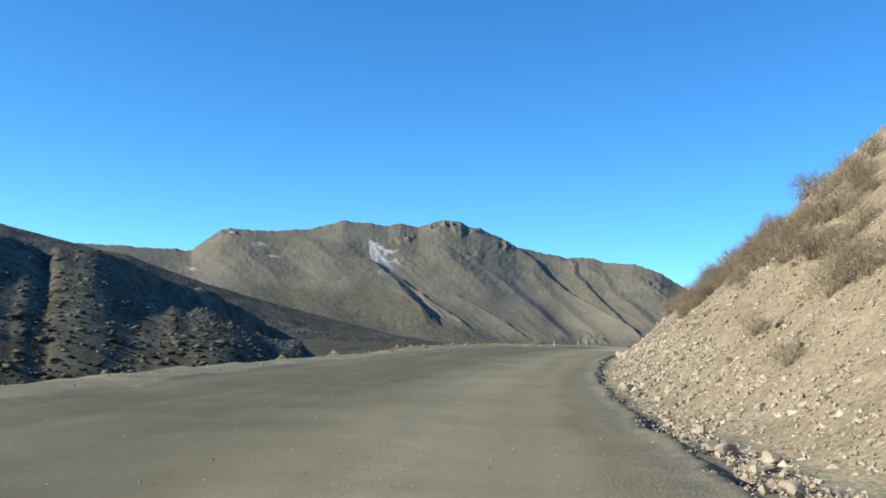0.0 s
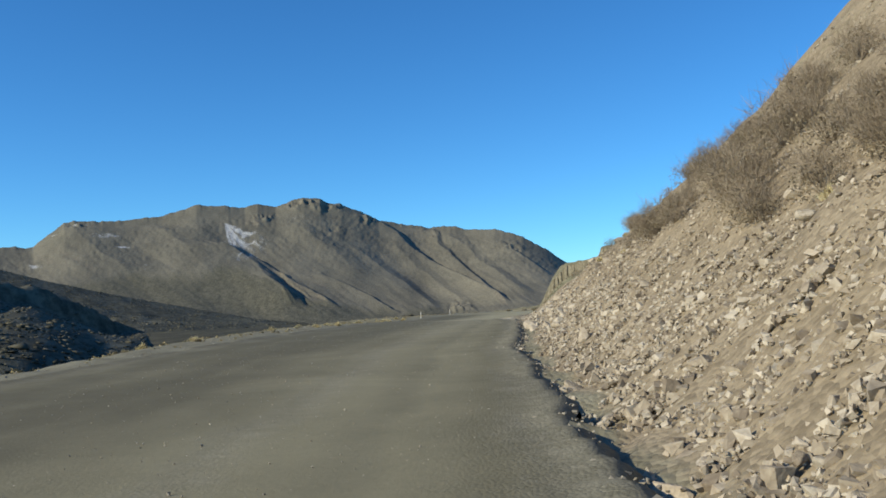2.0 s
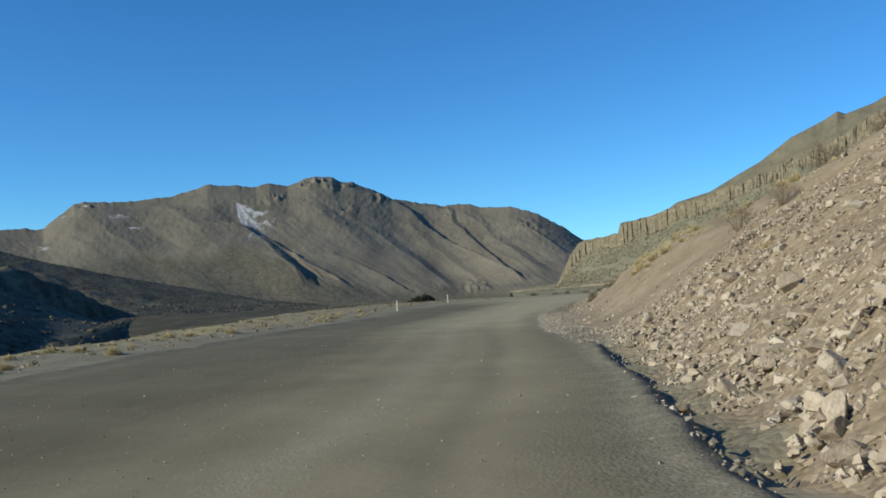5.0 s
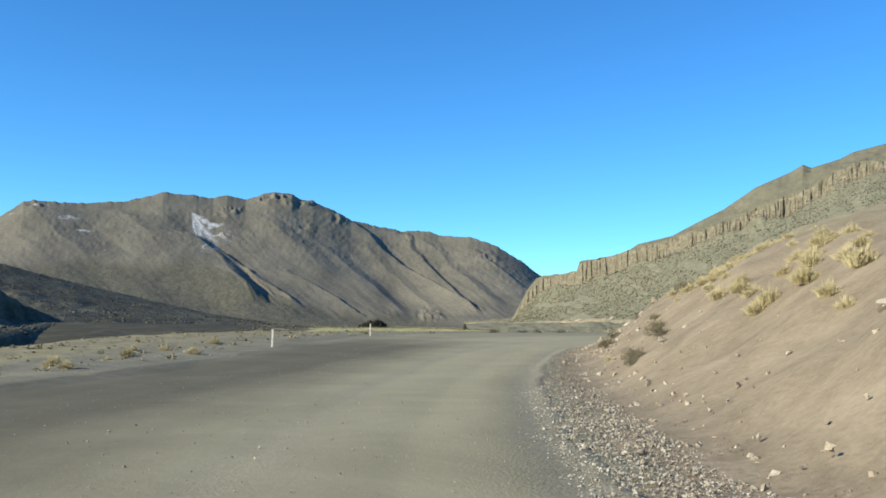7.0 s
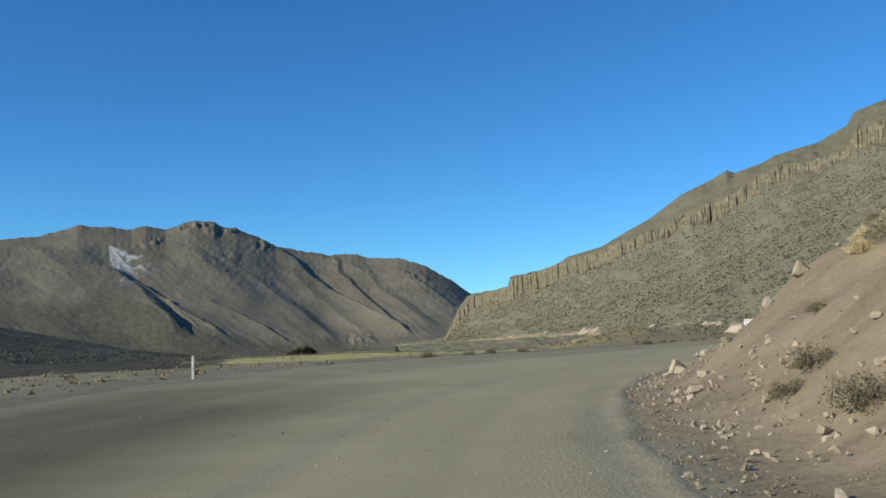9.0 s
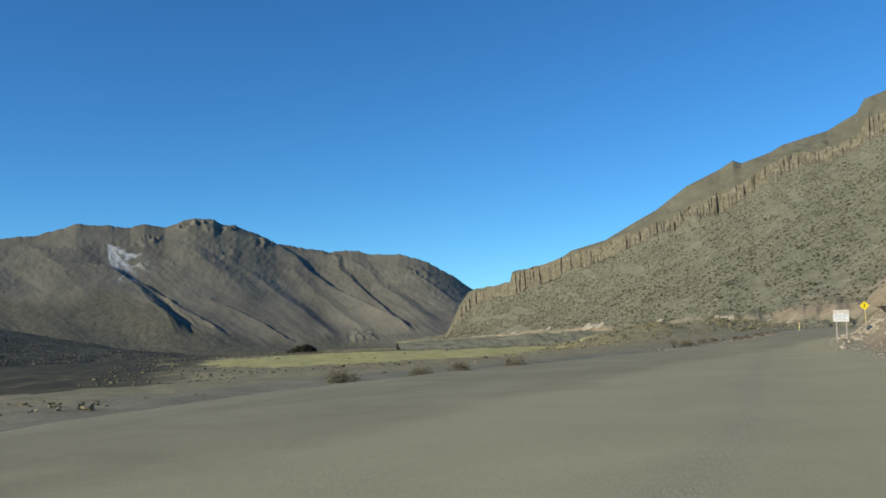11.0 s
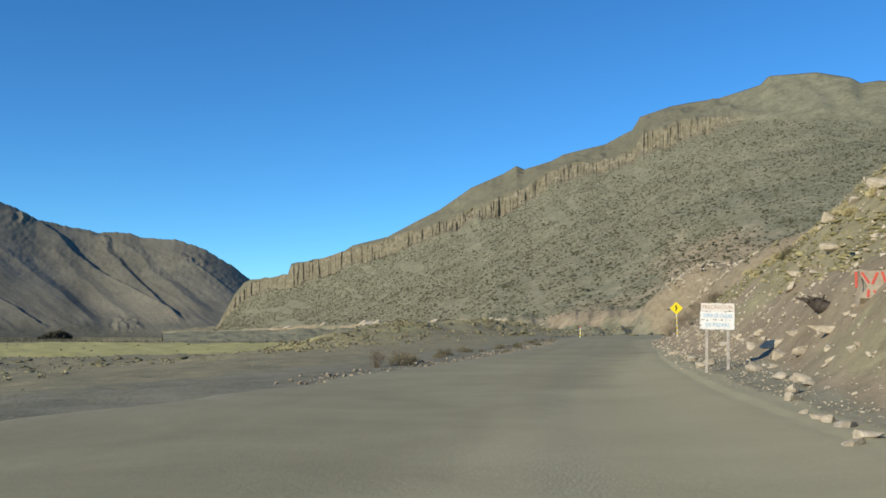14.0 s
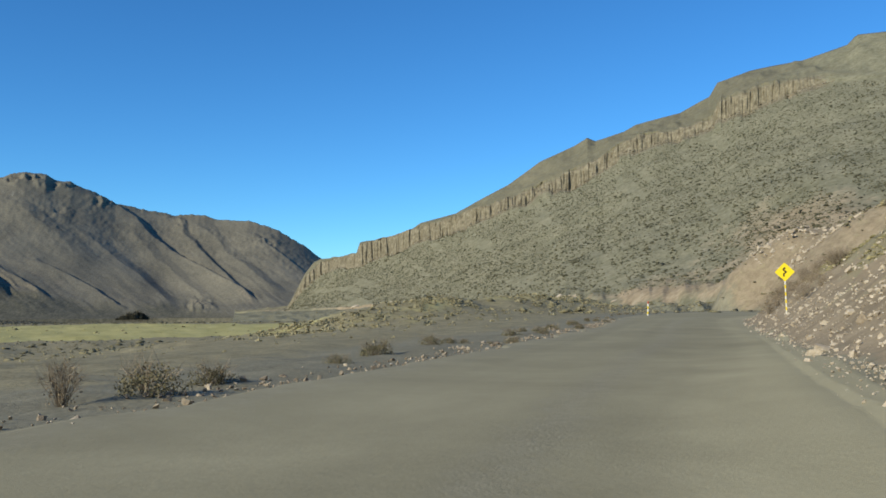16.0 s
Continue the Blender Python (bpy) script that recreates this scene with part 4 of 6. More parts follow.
scatter("shoulder_gravel", CHIPS, on_ground(x, y, -0.005), s, M_SCREE, "coarse brown gravel at the foot of the earth bank", "gravel")
x, y = beside_edge(-8, 225, 15000, -9.5, -0.6)
s = np.clip(rng.lognormal(-4.0, 0.4, len(x)), 0.01, 0.055)
p = np.stack([x, y, road_z(y) + 0.012], -1)
scatter("road_stones", CHIPS, p, s, M_GREY, "small loose stones lying on the gravel road", "gravel")

# stones on the other banks
x, y = beside_edge(100, 148, 240, 1.0, 5, 2.6)
s = np.clip(rng.lognormal(-2.6, 0.5, len(x)), 0.04, 0.3)
scatter("bank_stones", ROCKS, on_ground(x, y, -0.02), s, M_SCREE, "scattered stones on the reddish earth bank", "stones")
x, y = beside_edge(103, 142, 130, 0.9, 1.9, 1.0)
s = np.clip(rng.lognormal(-2.15, 0.4, len(x)), 0.06, 0.3)
scatter("toe_row", ROCKS, on_ground(x, y, -0.02), s, M_PALE, "row of pale stones at the foot of the earth bank", "stones")
x, y = beside_edge(134, 152, 240, 0.3, 2.6, 1.3)
s = np.clip(rng.lognormal(-2.2, 0.5, len(x)), 0.06, 0.35)
scatter("rubble", ROCKS, on_ground(x, y, -0.04), s, M_PALE, "pale rubble fallen from the earth bank", "stones")
x, y = beside_edge(160, 250, 4200, 2.2, 15, 1.2)
s = np.clip(rng.lognormal(-2.3, 0.55, len(x)), 0.05, 0.5)
scatter("slope_stones", ROCKS, on_ground(x, y, -0.03), s, M_SCREE, "loose stones strewn over the grassy slope", "stones")
x, y = beside_edge(186, 232, 520, 1.6, 9, 1.0)
s = np.clip(rng.lognormal(-1.7, 0.45, len(x)), 0.1, 0.6)
scatter("slope_blocks", ROCKS, on_ground(x, y, -0.02), s, M_PALE, "pale blocks lying about the stony slope", "stones")
x, y = beside_edge(156, 232, 6000, 0.2, 2.2, 1.2)
s = np.clip(rng.lognormal(-3.3, 0.5, len(x)), 0.018, 0.12)
scatter("slope_gravel", CHIPS, on_ground(x, y, -0.01), s, M_SCREE, "fine gravel along the foot of the slope", "gravel")
x, y = beside_edge(205, 270, 800, 0.4, 3.4, 1.3)
s = np.clip(rng.lognormal(-2.2, 0.5, len(x)), 0.05, 0.36)
scatter("toe_stones", ROCKS, on_ground(x, y, -0.04), s, M_PALE, "pale stones along the foot of the slope", "stones")
x, y = beside_edge(203, 264, 1300, 0.2, 1.6, 1.0, EDGE_L, -1)
s = np.clip(rng.lognormal(-2.5, 0.55, len(x)), 0.04, 0.3)
scatter("verge_stones", ROCKS, on_ground(x, y, -0.02), s, M_SCREE, "row of stones along the road's valley side", "stones")
x, y = beside_edge(-5, 136, 1000, 0.0, 7, 1.3, EDGE_L, -1)
s = np.clip(rng.lognormal(-2.9, 0.5, len(x)), 0.03, 0.18)
scatter("shoulder_stones", CHIPS, on_ground(x, y, -0.01), s, M_GREY, "small stones on the valley-side shoulder", "stones")


# single rocks: one mesh each, several shapes shared
def rough_rock(seed, squash=0.75):
    """A weathered boulder: a cut and dented ball with worn edges."""
    r = np.random.default_rng(seed)
    bm = bmesh.new()
    bmesh.ops.create_icosphere(bm, subdivisions=3, radius=0.5)
    bmesh.ops.rotate(bm, verts=bm.verts[:], matrix=Matrix.Rotation(seed * 1.7, 3, "X"))
    cuts = [(Vector(r.normal(size=3)).normalized(), r.uniform(0.20, 0.36)) for _ in range(11)]
    for v in bm.verts:
        for nrm, d in cuts:
            over = v.co.dot(nrm) - d
            if over > 0:
                v.co -= nrm * over * 0.985
        v.co *= 1 + 0.035 * noise.noise(v.co * 5 + Vector((seed, 0, 0)))
        v.co.z *= squash
    me = bpy.data.meshes.new("rock")
    bm.to_mesh(me)
    bm.free()
    me.shade_flat()
    return me


ROCK_MESHES = [rough_rock(300 + i, 0.6 + 0.05 * (i % 6)) for i in range(8)]
for i, me in enumerate(ROCK_MESHES):
    me.materials.append(M_SCREE if i % 2 else M_PALE)


def lone_rock(x, y, size, shape, label, group="", turn=None, stretch=1.0, raise_by=0.0):
    ob = new("boulder" if size > 0.55 else "rock", ROCK_MESHES[shape % len(ROCK_MESHES)])
    z = float(ground_z(np.array([x]), np.array([y]))[0][0])
    turn = rng.uniform(0, 360) if turn is None else turn
    ob.matrix_world = pose(x, y, z + size * 0.17 + raise_by, rng.uniform(-12, 12), rng.uniform(-12, 12), turn) @ Matrix.Diagonal((size * stretch, size, size, 1))
    return tagged(ob, label, "rock", group)


# larger rocks at the foot of the first bank
x, y = beside_edge(4, 92, 170, 0.6, 4.5, 1.9)
for i in range(len(x)):
    size = float(np.clip(rng.lognormal(-1.5, 0.35), 0.15, 0.48))
    odd = i % 2
    lone_rock(x[i], y[i], size, i, "angular brown rock at the foot of the scree" if odd else "pale angular rock at the foot of the scree", "rocks at the foot of the scree")
x, y = beside_edge(58, 93, 70, 0.7, 4.5, 1.4)
for i in range(len(x)):
    lone_rock(x[i], y[i], float(rng.uniform(0.22, 0.52)), i, "angular brown rock at the foot of the scree" if i % 2 else "pale angular rock at the foot of the scree", "rocks at the foot of the scree")
for bx, by, size in ((6.3, 36.3, 0.62), (5.7, 29.3, 0.6), (7.6, 43.8, 0.5), (9.3, 48.6, 0.55), (12.6, 67.3, 1.0), (12.1, 65.4, 0.6), (12.5, 66.2, 0.5), (11.9, 58.5, 0.42), (11.0, 57.3, 0.45), (12.0, 60.4, 0.35), (16.6, 78.8, 0.55), (17.0, 79.6, 0.5), (16.1, 76.2, 0.7), (15.0, 73.2, 0.5), (15.2, 75.1, 0.5), (4.9, 14.0, 0.45), (7.4, 31.6, 0.4)):
    lone_rock(bx, by, size, int(bx * 10) // 2 * 2, "large pale block fallen from the scree beside the road", "rocks at the foot of the scree")
# ledges high on the first bank
for bx, by, size in ((19.9, 50.5, 1.0), (15.4, 45.5, 0.5), (20.7, 66.0, 0.55), (21.1, 63.2, 0.5), (11.3, 42.7, 0.4), (9.0, 33.8, 0.4), (22.5, 50.0, 1.0), (21.5, 42.5, 0.9), (20.5, 69.0, 0.5), (21.8, 79.2, 0.6), (24.0, 89.0, 0.9), (22.4, 38.6, 1.1), (17.0, 33.0, 0.8), (16.2, 28.0, 0.7)):
    lone_rock(bx, by, size, int(by), "tan rock ledge sticking out of the steep bank", "ledges of the bank", stretch=1.4)
# rocks on the earth bank
for bx, by, size in ((26.9, 122.6, 0.5), (27.5, 122.2, 0.55), (33.4, 134.9, 0.4), (34.4, 135.2, 0.45), (30.2, 132.6, 0.4), (26.6, 130.6, 0.4), (25.6, 123.9, 0.4), (24.6, 119.6, 0.4), (25.0, 119.6, 0.4), (31.4, 138.1, 0.4), (31.6, 136.4, 0.35),
                     (33.2, 145.2, 0.7), (33.6, 143.6, 0.6), (34.3, 144.4, 0.85), (34.9, 143.9, 0.6), (35.3, 143.2, 0.7), (29.4, 135.3, 0.4), (27.5, 131.9, 0.36), (32.2, 139.9, 0.35), (32.0, 140.1, 0.32), (31.1, 137.9, 0.3), (30.6, 133.5, 0.3), (30.4, 134.7, 0.3), (32.4, 137.7, 0.3), (28.8, 132.1, 0.28), (29.4, 132.4, 0.25), (33.0, 144.6, 0.5), (33.9, 145.0, 0.5)):
    size = size * (0.85 if by > 142.5 else 0.62)
    lone_rock(bx, by, size, int(bx * 7 + by * 3) // 2 * 2, "pale rock lying on the reddish earth bank", "rocks on the earth bank")
# boulders of the last slope
for bx, by, size, st in ((69.6, 196.4, 0.52, 1.15), (67.0, 194.7, 0.35, 1.4), (66.2, 193.4, 0.4, 1.3), (65.6, 192.7, 0.3, 1.5), (66.6, 193.9, 0.28, 1.2), (79.2, 203.2, 0.75, 1.5), (78.4, 203.4, 0.5, 1.2), (81.4, 204.2, 0.45, 1.2), (72, 199.5, 0.6, 1.8), (64.7, 192.3, 0.42, 1.2), (63.8, 191.5, 0.42, 1.2), (62.3, 189.9, 0.22, 1.0), (61.9, 189.3, 0.30, 1.0), (61.7, 188.9, 0.30, 1.1), (61.4, 188.4, 0.34, 1.4), (60.1, 187.3, 0.36, 1.3), (60.7, 187.5, 0.38, 1.1),
                         (75.3, 206.5, 0.48, 1.3), (74.7, 205.8, 0.45, 1.1), (71.1, 201.6, 0.42, 1.1), (72.4, 202.5, 0.46, 1.3), (71.8, 202, 0.42, 1.3), (86.7, 210.3, 0.9, 1.1), (85.7, 208.7, 1.0, 1.4), (86.6, 209, 0.8, 0.9), (85.4, 207, 0.7, 1.1), (87.4, 211.6, 0.6, 1.0), (74.2, 202.5, 0.55, 1.2), (70.4, 197.8, 0.55, 1.7), (71.5, 198.3, 0.5, 1.2), (75.8, 203.6, 0.6, 1.3),
                         (78.5, 204.6, 0.6, 1.4), (81, 206.6, 0.7, 1.2), (82.5, 203.4, 1.2, 1.3), (88, 206.4, 1.0, 1.3), (80, 200.9, 1.0, 1.4), (80.3, 213.4, 0.4, 1.2), (81.5, 214.4, 0.45, 1.3), (69, 197.3, 0.45, 1.3), (73, 200.6, 0.4, 1.2), (77.3, 207.4, 0.35, 1.2)):
    lone_rock(bx, by, size, int(bx * 5 + by) // 2 * 2, "pale weathered boulder on the stony slope", "boulders of the slope", stretch=st)
lone_rock(69.4, 195.35, 0.62, 2, "long pale slab lying below the dead root", "boulders of the slope", turn=-40, stretch=1.9)

# the pale rock of the cut at the bend
a, d = rng.uniform(radians(126), radians(172), 420), rng.uniform(38, 56, 420)
x, y = 248 + d * np.cos(a), 323.4 + d * np.sin(a)
s = np.clip(rng.lognormal(0.0, 0.4, len(x)), 0.5, 2.6)
scatter("cut_rock", ROCKS, on_ground(x, y, 0.05), s, M_PALE, "pale broken rock on the flank of the spur", "rocks", 0.5)


# ---- plants ----
def ribbons(count, height, spread, width, up, seed, twigs=0, droop=0.0, clump=0.08):
    """Thin tapered blades that rise from one root; twigs: side shoots on each."""
    r = np.random.default_rng(seed)
    verts, faces = [], []

    def blade(p0, p1, p2, w):
        side = np.cross(p2 - p0, r.normal(size=3))
        side /= max(np.linalg.norm(side), 1e-6)
        k = len(verts)
        verts.extend([p0 - side * w, p0 + side * w, p1 - side * w * 0.8, p1 + side * w * 0.8, p2])
        faces.extend([(k, k + 1, k + 3), (k, k + 3, k + 2), (k + 2, k + 3, k + 4)])

    for _ in range(count):
        a, q = r.uniform(0, 2 * np.pi), np.sqrt(r.random())
        out = np.array([np.cos(a), np.sin(a), 0.0])
        h = height * r.uniform(0.55, 1.05) * (1 - 0.45 * q * q * (1 - up))
        p0 = out * clump * q * r.uniform(0.3, 1.2) + np.array([0, 0, -0.03])
        p2 = out * spread * q * r.uniform(0.7, 1.1) + np.array([0, 0, h * (1 - droop * q)])
        p1 = p0 * 0.45 + p2 * 0.55 + np.array([0, 0, h * 0.16]) + r.normal(0, 0.03, 3) * height
        blade(p0, p1, p2, width)
        for _ in range(twigs):
            f = r.uniform(0.35, 0.95)
            b = p1 * (1 - f) + p2 * f
            tip = b + (out * 0.5 + np.array([0, 0, 0.7]) + r.normal(0, 0.7, 3)) * height * r.uniform(0.10, 0.26)
            blade(b, b * 0.5 + tip * 0.5 + r.normal(0, 0.01, 3), tip, width * 0.7)
    return np.array(verts), np.array(faces)


def leaves(count, height, spread, size, seed, hollow=0.35):
    """Small leaf clumps over a ragged dome."""
    r = np.random.default_rng(seed)
    d = r.normal(size=(count, 3))
    d /= np.linalg.norm(d, axis=1)[:, None]
    d[:, 2] = np.abs(d[:, 2])
    rad = r.uniform(hollow, 1.0, count) ** 0.5
    lobes = 0.75 + 0.35 * vnoise(d[:, 0] * 2.2 + seed, d[:, 1] * 2.2 + d[:, 2], seed)
    p = d * rad[:, None] * lobes[:, None] * np.array([spread, spread, height])
    u = r.normal(size=(count, 3))
    u /= np.linalg.norm(u, axis=1)[:, None]
    w = np.cross(u, r.normal(size=(count, 3)))
    w /= np.linalg.norm(w, axis=1)[:, None]
    s = size * r.uniform(0.5, 1.3, count)[:, None]
    v = np.stack([p - u * s, p + w * s * 0.55, p + u * s, p - w * s * 0.55], 1).reshape(-1, 3)
    v[:, 2] = np.maximum(v[:, 2], 0.0)
    k = np.arange(count)[:, None] * 4
    return v, np.concatenate([k + np.array([0, 1, 2]), k + np.array([0, 2, 3])])


def shrub(seed, stems_mat, leaf_mat, label, height=0.85, spread=0.82, stems=110, twigs=5, leaf=520, leaf_size=0.035):
    root = new("shrub")
    root.empty_display_size = 0.2
    part_a = new("branchwork", from_arrays("branchwork", *ribbons(stems, height, spread, 0.0045, 0.3, seed, twigs), stems_mat))
    part_b = new("foliage", from_arrays("foliage", *leaves(leaf, height * 0.95, spread, leaf_size, seed + 5), leaf_mat))
    part_a.parent = part_b.parent = root
    return tagged(root, label, "shrub")


def tuft(seed, label, height=0.44, spread=0.42, blades=620):
    root = new("grass_tuft")
    root.empty_display_size = 0.2
    part_a = new("grass_crown", from_arrays("grass_crown", *ribbons(blades, height, spread, 0.0042, 0.15, seed, 0, 0.7, 0.24), M_STRAW))
    part_b = new("dead_base", from_arrays("dead_base", *leaves(90, height * 0.45, spread * 0.62, 0.05, seed + 3), M_LEAF_BROWN))
    part_a.parent = part_b.parent = root
    return tagged(root, label, "grass")


def plant(kinds, places, sizes, group):
    """Copies of plants at places; the first of each kind is moved, not copied."""
    for i, ((x, y), s) in enumerate(zip(places, sizes)):
        src = kinds[int(rng.integers(0, len(kinds)))]
        z = float(ground_z(np.array([x]), np.array([y]))[0][0])
        m = pose(x, y, z - 0.02, rng.uniform(-6, 6), rng.uniform(-6, 6), rng.uniform(0, 360))
        ob = copy_thing(src, m) if src.get("set") else src
        ob["set"] = 1
        ob.matrix_world = m
        ob.scale = (s, s, s * rng.uniform(0.85, 1.15))
        tagged(ob, group=group)


brown = [shrub(401 + i, M_TWIG, M_LEAF_BROWN, "leafless brown twiggy shrub on the steep scree bank", leaf=760, stems=95, twigs=6, leaf_size=0.027, height=0.8 + 0.1 * i) for i in range(4)]
x, y = beside_edge(23, 62, 265, 3.9, 9.0, 1.15)
k = (fbm(x / 4.5, y / 4.5, 411, 2) > -0.4) & (beside(EDGE_R, x, y)[0] > np.interp(y, [26, 32, 44], [5.0, 4.4, 3.9])) & (rng.random(len(x)) < np.interp(y, [20, 30, 42, 50, 64], [0.6, 1, 1, 0.5, 0.35]))
plant(brown, list(zip(x[k], y[k])), np.clip(rng.lognormal(-0.25, 0.28, k.sum()), 0.4, 1.15), "shrubs on the scree bank")
x, y = beside_edge(14, 50, 9, 10.5, 15, 1.0)
plant(brown, list(zip(x, y)), rng.uniform(0.5, 1.0, len(x)), "shrubs on the scree bank")
x, y = beside_edge(8, 22, 14, 4.0, 8, 1.0)
plant(brown, list(zip(x, y)), rng.uniform(0.5, 1.0, len(x)), "shrubs on the scree bank")
x, y = beside_edge(60, 100, 18, 4.5, 11, 0.8)
plant(brown, list(zip(x, y)), rng.uniform(0.4, 1.0, len(x)), "shrubs on the scree bank")
plant(brown, [(8.9, 21.6), (8.0, 24.2), (7.2, 19.6), (22.0, 80.6), (22.6, 81.6), (24.2, 86.2), (23.6, 84.2), (23.0, 83.0), (20.4, 51.4), (21.4, 52.6)], [0.9, 0.6, 0.6, 0.9, 0.8, 0.8, 0.7, 0.7, 1.2, 1.0], "shrubs on the scree bank")

olive = [shrub(431 + i, M_TWIG, M_LEAF_GREEN, "low dark olive cushion shrub on bare ground", height=0.5, spread=0.62, stems=60, twigs=3, leaf=1500, leaf_size=0.022) for i in range(4)]
spots = [(28.9, 127.5), (27.9, 125.1), (26.1, 122.5), (30.9, 132.5), (25.7, 121.7), (30.2, 136.5), (30.7, 136.6), (29.5, 134.1), (33.0, 139.5), (36.0, 141.0)]
plant(olive, spots, [0.85, 0.8, 0.75, 0.6, 0.5, 0.6, 0.7, 0.8, 0.6, 1.1], "shrubs on the earth bank")
spots = [(35.2, 180), (38.6, 183), (40.6, 184.6), (44, 188), (66.2, 213.3), (67.5, 215), (71.2, 219.7), (73.5, 223.6), (38, 187.4), (77, 227.9), (84, 235.4), (90, 242.4), (95, 248.4)]
plant(olive, spots, [1.25, 1.0, 0.95, 1.1, 1.15, 0.85, 0.7, 1.1, 0.4, 0.8, 0.9, 0.9, 0.8], "shrubs along the valley side")
tall = [shrub(441, M_TWIG, M_LEAF_BROWN, "upright dry twiggy shrub beside the road", height=1.0, spread=0.45, stems=120, twigs=5, leaf=120)]
plant(tall, [(64.9, 212.7)], [0.8], "shrubs along the valley side")

straw = [tuft(451 + i, "straw-yellow bunch grass tuft on the bank") for i in range(4)]
x, y = beside_edge(101, 150, 150, 4.4, 9.5, 1.0)
k = fbm(x / 3.5, y / 3.5, 455, 2) > -0.35
plant(straw, list(zip(x[k], y[k])), rng.uniform(0.6, 1.25, k.sum()), "grass tufts on the earth bank")
plant(straw, [(34.3, 136.9), (32.9, 132.5), (34.2, 132.8), (34.7, 132.3), (36.9, 137.2), (39.4, 138.5), (38.0, 141.3), (28.0, 119.5), (27.2, 127.6)], [1.0, 1.1, 0.9, 0.9, 0.9, 1.0, 0.9, 0.6, 0.5], "grass tufts on the earth bank")
x, y = beside_edge(182, 245, 80, 5.5, 16, 0.9)
plant(straw, list(zip(x, y)), rng.uniform(0.8, 1.9, len(x)), "grass tufts on the stony slope")
x, y = beside_edge(24, 100, 34, 3.4, 10, 0.9)
plant(straw, list(zip(x, y)), rng.uniform(0.4, 0.75, len(x)), "grass tufts on the scree bank")
x, y = beside_edge(180, 275, 34, 5.0, 22, 0.9)
plant(olive, list(zip(x, y)), rng.uniform(0.8, 1.7, len(x)), "shrubs on the stony slope")
x, y = beside_edge(238, 272, 24, 1.6, 7, 1.0)
plant(brown, list(zip(x, y)), rng.uniform(0.7, 1.2, len(x)), "shrubs below the cut")
x, y = beside_edge(44, 150, 30, 1.2, 6.0, 1.0, EDGE_L, -1)
plant(straw, list(zip(x, y)), rng.uniform(0.5, 1.1, len(x)), "grass tufts on the valley shoulder")

# low scrub and grass on the valley side, seen as a mass
CLUMPS = [leaves(18, 0.40, 0.5, 0.172, 700 + i, 0.3) for i in range(8)]
M_DRY = material("dry_grass", [(0.17, 0.14, 0.08), (0.25, 0.21, 0.12), (0.34, 0.29, 0.165)], scale=0.8, bump=0.0, random_shift=0.3)
x, y = beside_edge(50, 175, 2600, 1.5, 26, 1.1, EDGE_L, -1)
s = np.clip(rng.lognormal(-1.6, 0.45, len(x)), 0.1, 0.5)
scatter("shoulder_grass", CLUMPS, on_ground(x, y, 0.02), s, M_DRY, "dry grass clumps on the slope below the road", "grass", 0.2, False)
M_SAGE = material("sage_scrub", [(0.17, 0.154, 0.09), (0.255, 0.232, 0.138), (0.355, 0.32, 0.195)], scale=0.6, bump=0.0, random_shift=0.3)
x, y = beside_edge(150, 300, 6500, 5, 130, 0.8, EDGE_L, -1)
k = fbm(x / 18, y / 18, 461, 2) > 0.05 - 0.5 * (y > 230)
s = np.clip(rng.lognormal(-1.2, 0.5, k.sum()), 0.1, 0.9) * np.interp(-beside(EDGE_L, x[k], y[k])[0], [4, 30], [0.4, 1.0])
scatter("flat_scrub", CLUMPS, on_ground(x[k], y[k], 0.02), s, M_SAGE, "low olive scrub dotting the gravel flat", "scrub", 0.2, False)
x, y = rng.uniform(0, 260, 9000), rng.uniform(290, 640, 9000)
k = (in_meadow(x, y) < 0.4) | (rng.random(len(x)) < 0.05)
s = np.clip(rng.lognormal(-0.2, 0.5, k.sum()), 0.3, 2.2)
scatter("valley_scrub", BLOBS_FAR, on_ground(x[k], y[k], 0.05), s, M_SHRUB_FAR, "olive scrub around the yellow meadow", "scrub", 0.2, False)
x, y = rng.uniform(20, 210, 9000), rng.uniform(290, 640, 9000)
k = in_meadow(x, y) > 0.6
s = np.clip(rng.lognormal(-0.4, 0.4, k.sum()), 0.3, 1.3)
M_MEADOW = material("meadow_grass", [(0.30, 0.28, 0.10), (0.42, 0.39, 0.16), (0.52, 0.48, 0.22)], scale=0.2, bump=0.0, random_shift=0.25)
scatter("meadow_grass", BLOBS_FAR, on_ground(x[k], y[k], 0.35), s, M_MEADOW, "yellow dry grass of the valley meadow", "grass", 0.2, False)


def on_ridge(count, t0, t1, a0, a1, power=1.0):
    a, t = rng.uniform(a0, a1, count), t0 + (t1 - t0) * rng.random(count) ** power
    R0, Z = ridge_rows(a, t)
    return np.stack([RO[0] + R0 * np.sin(np.radians(a)), RO[1] + R0 * np.cos(np.radians(a)), Z], -1), a, t


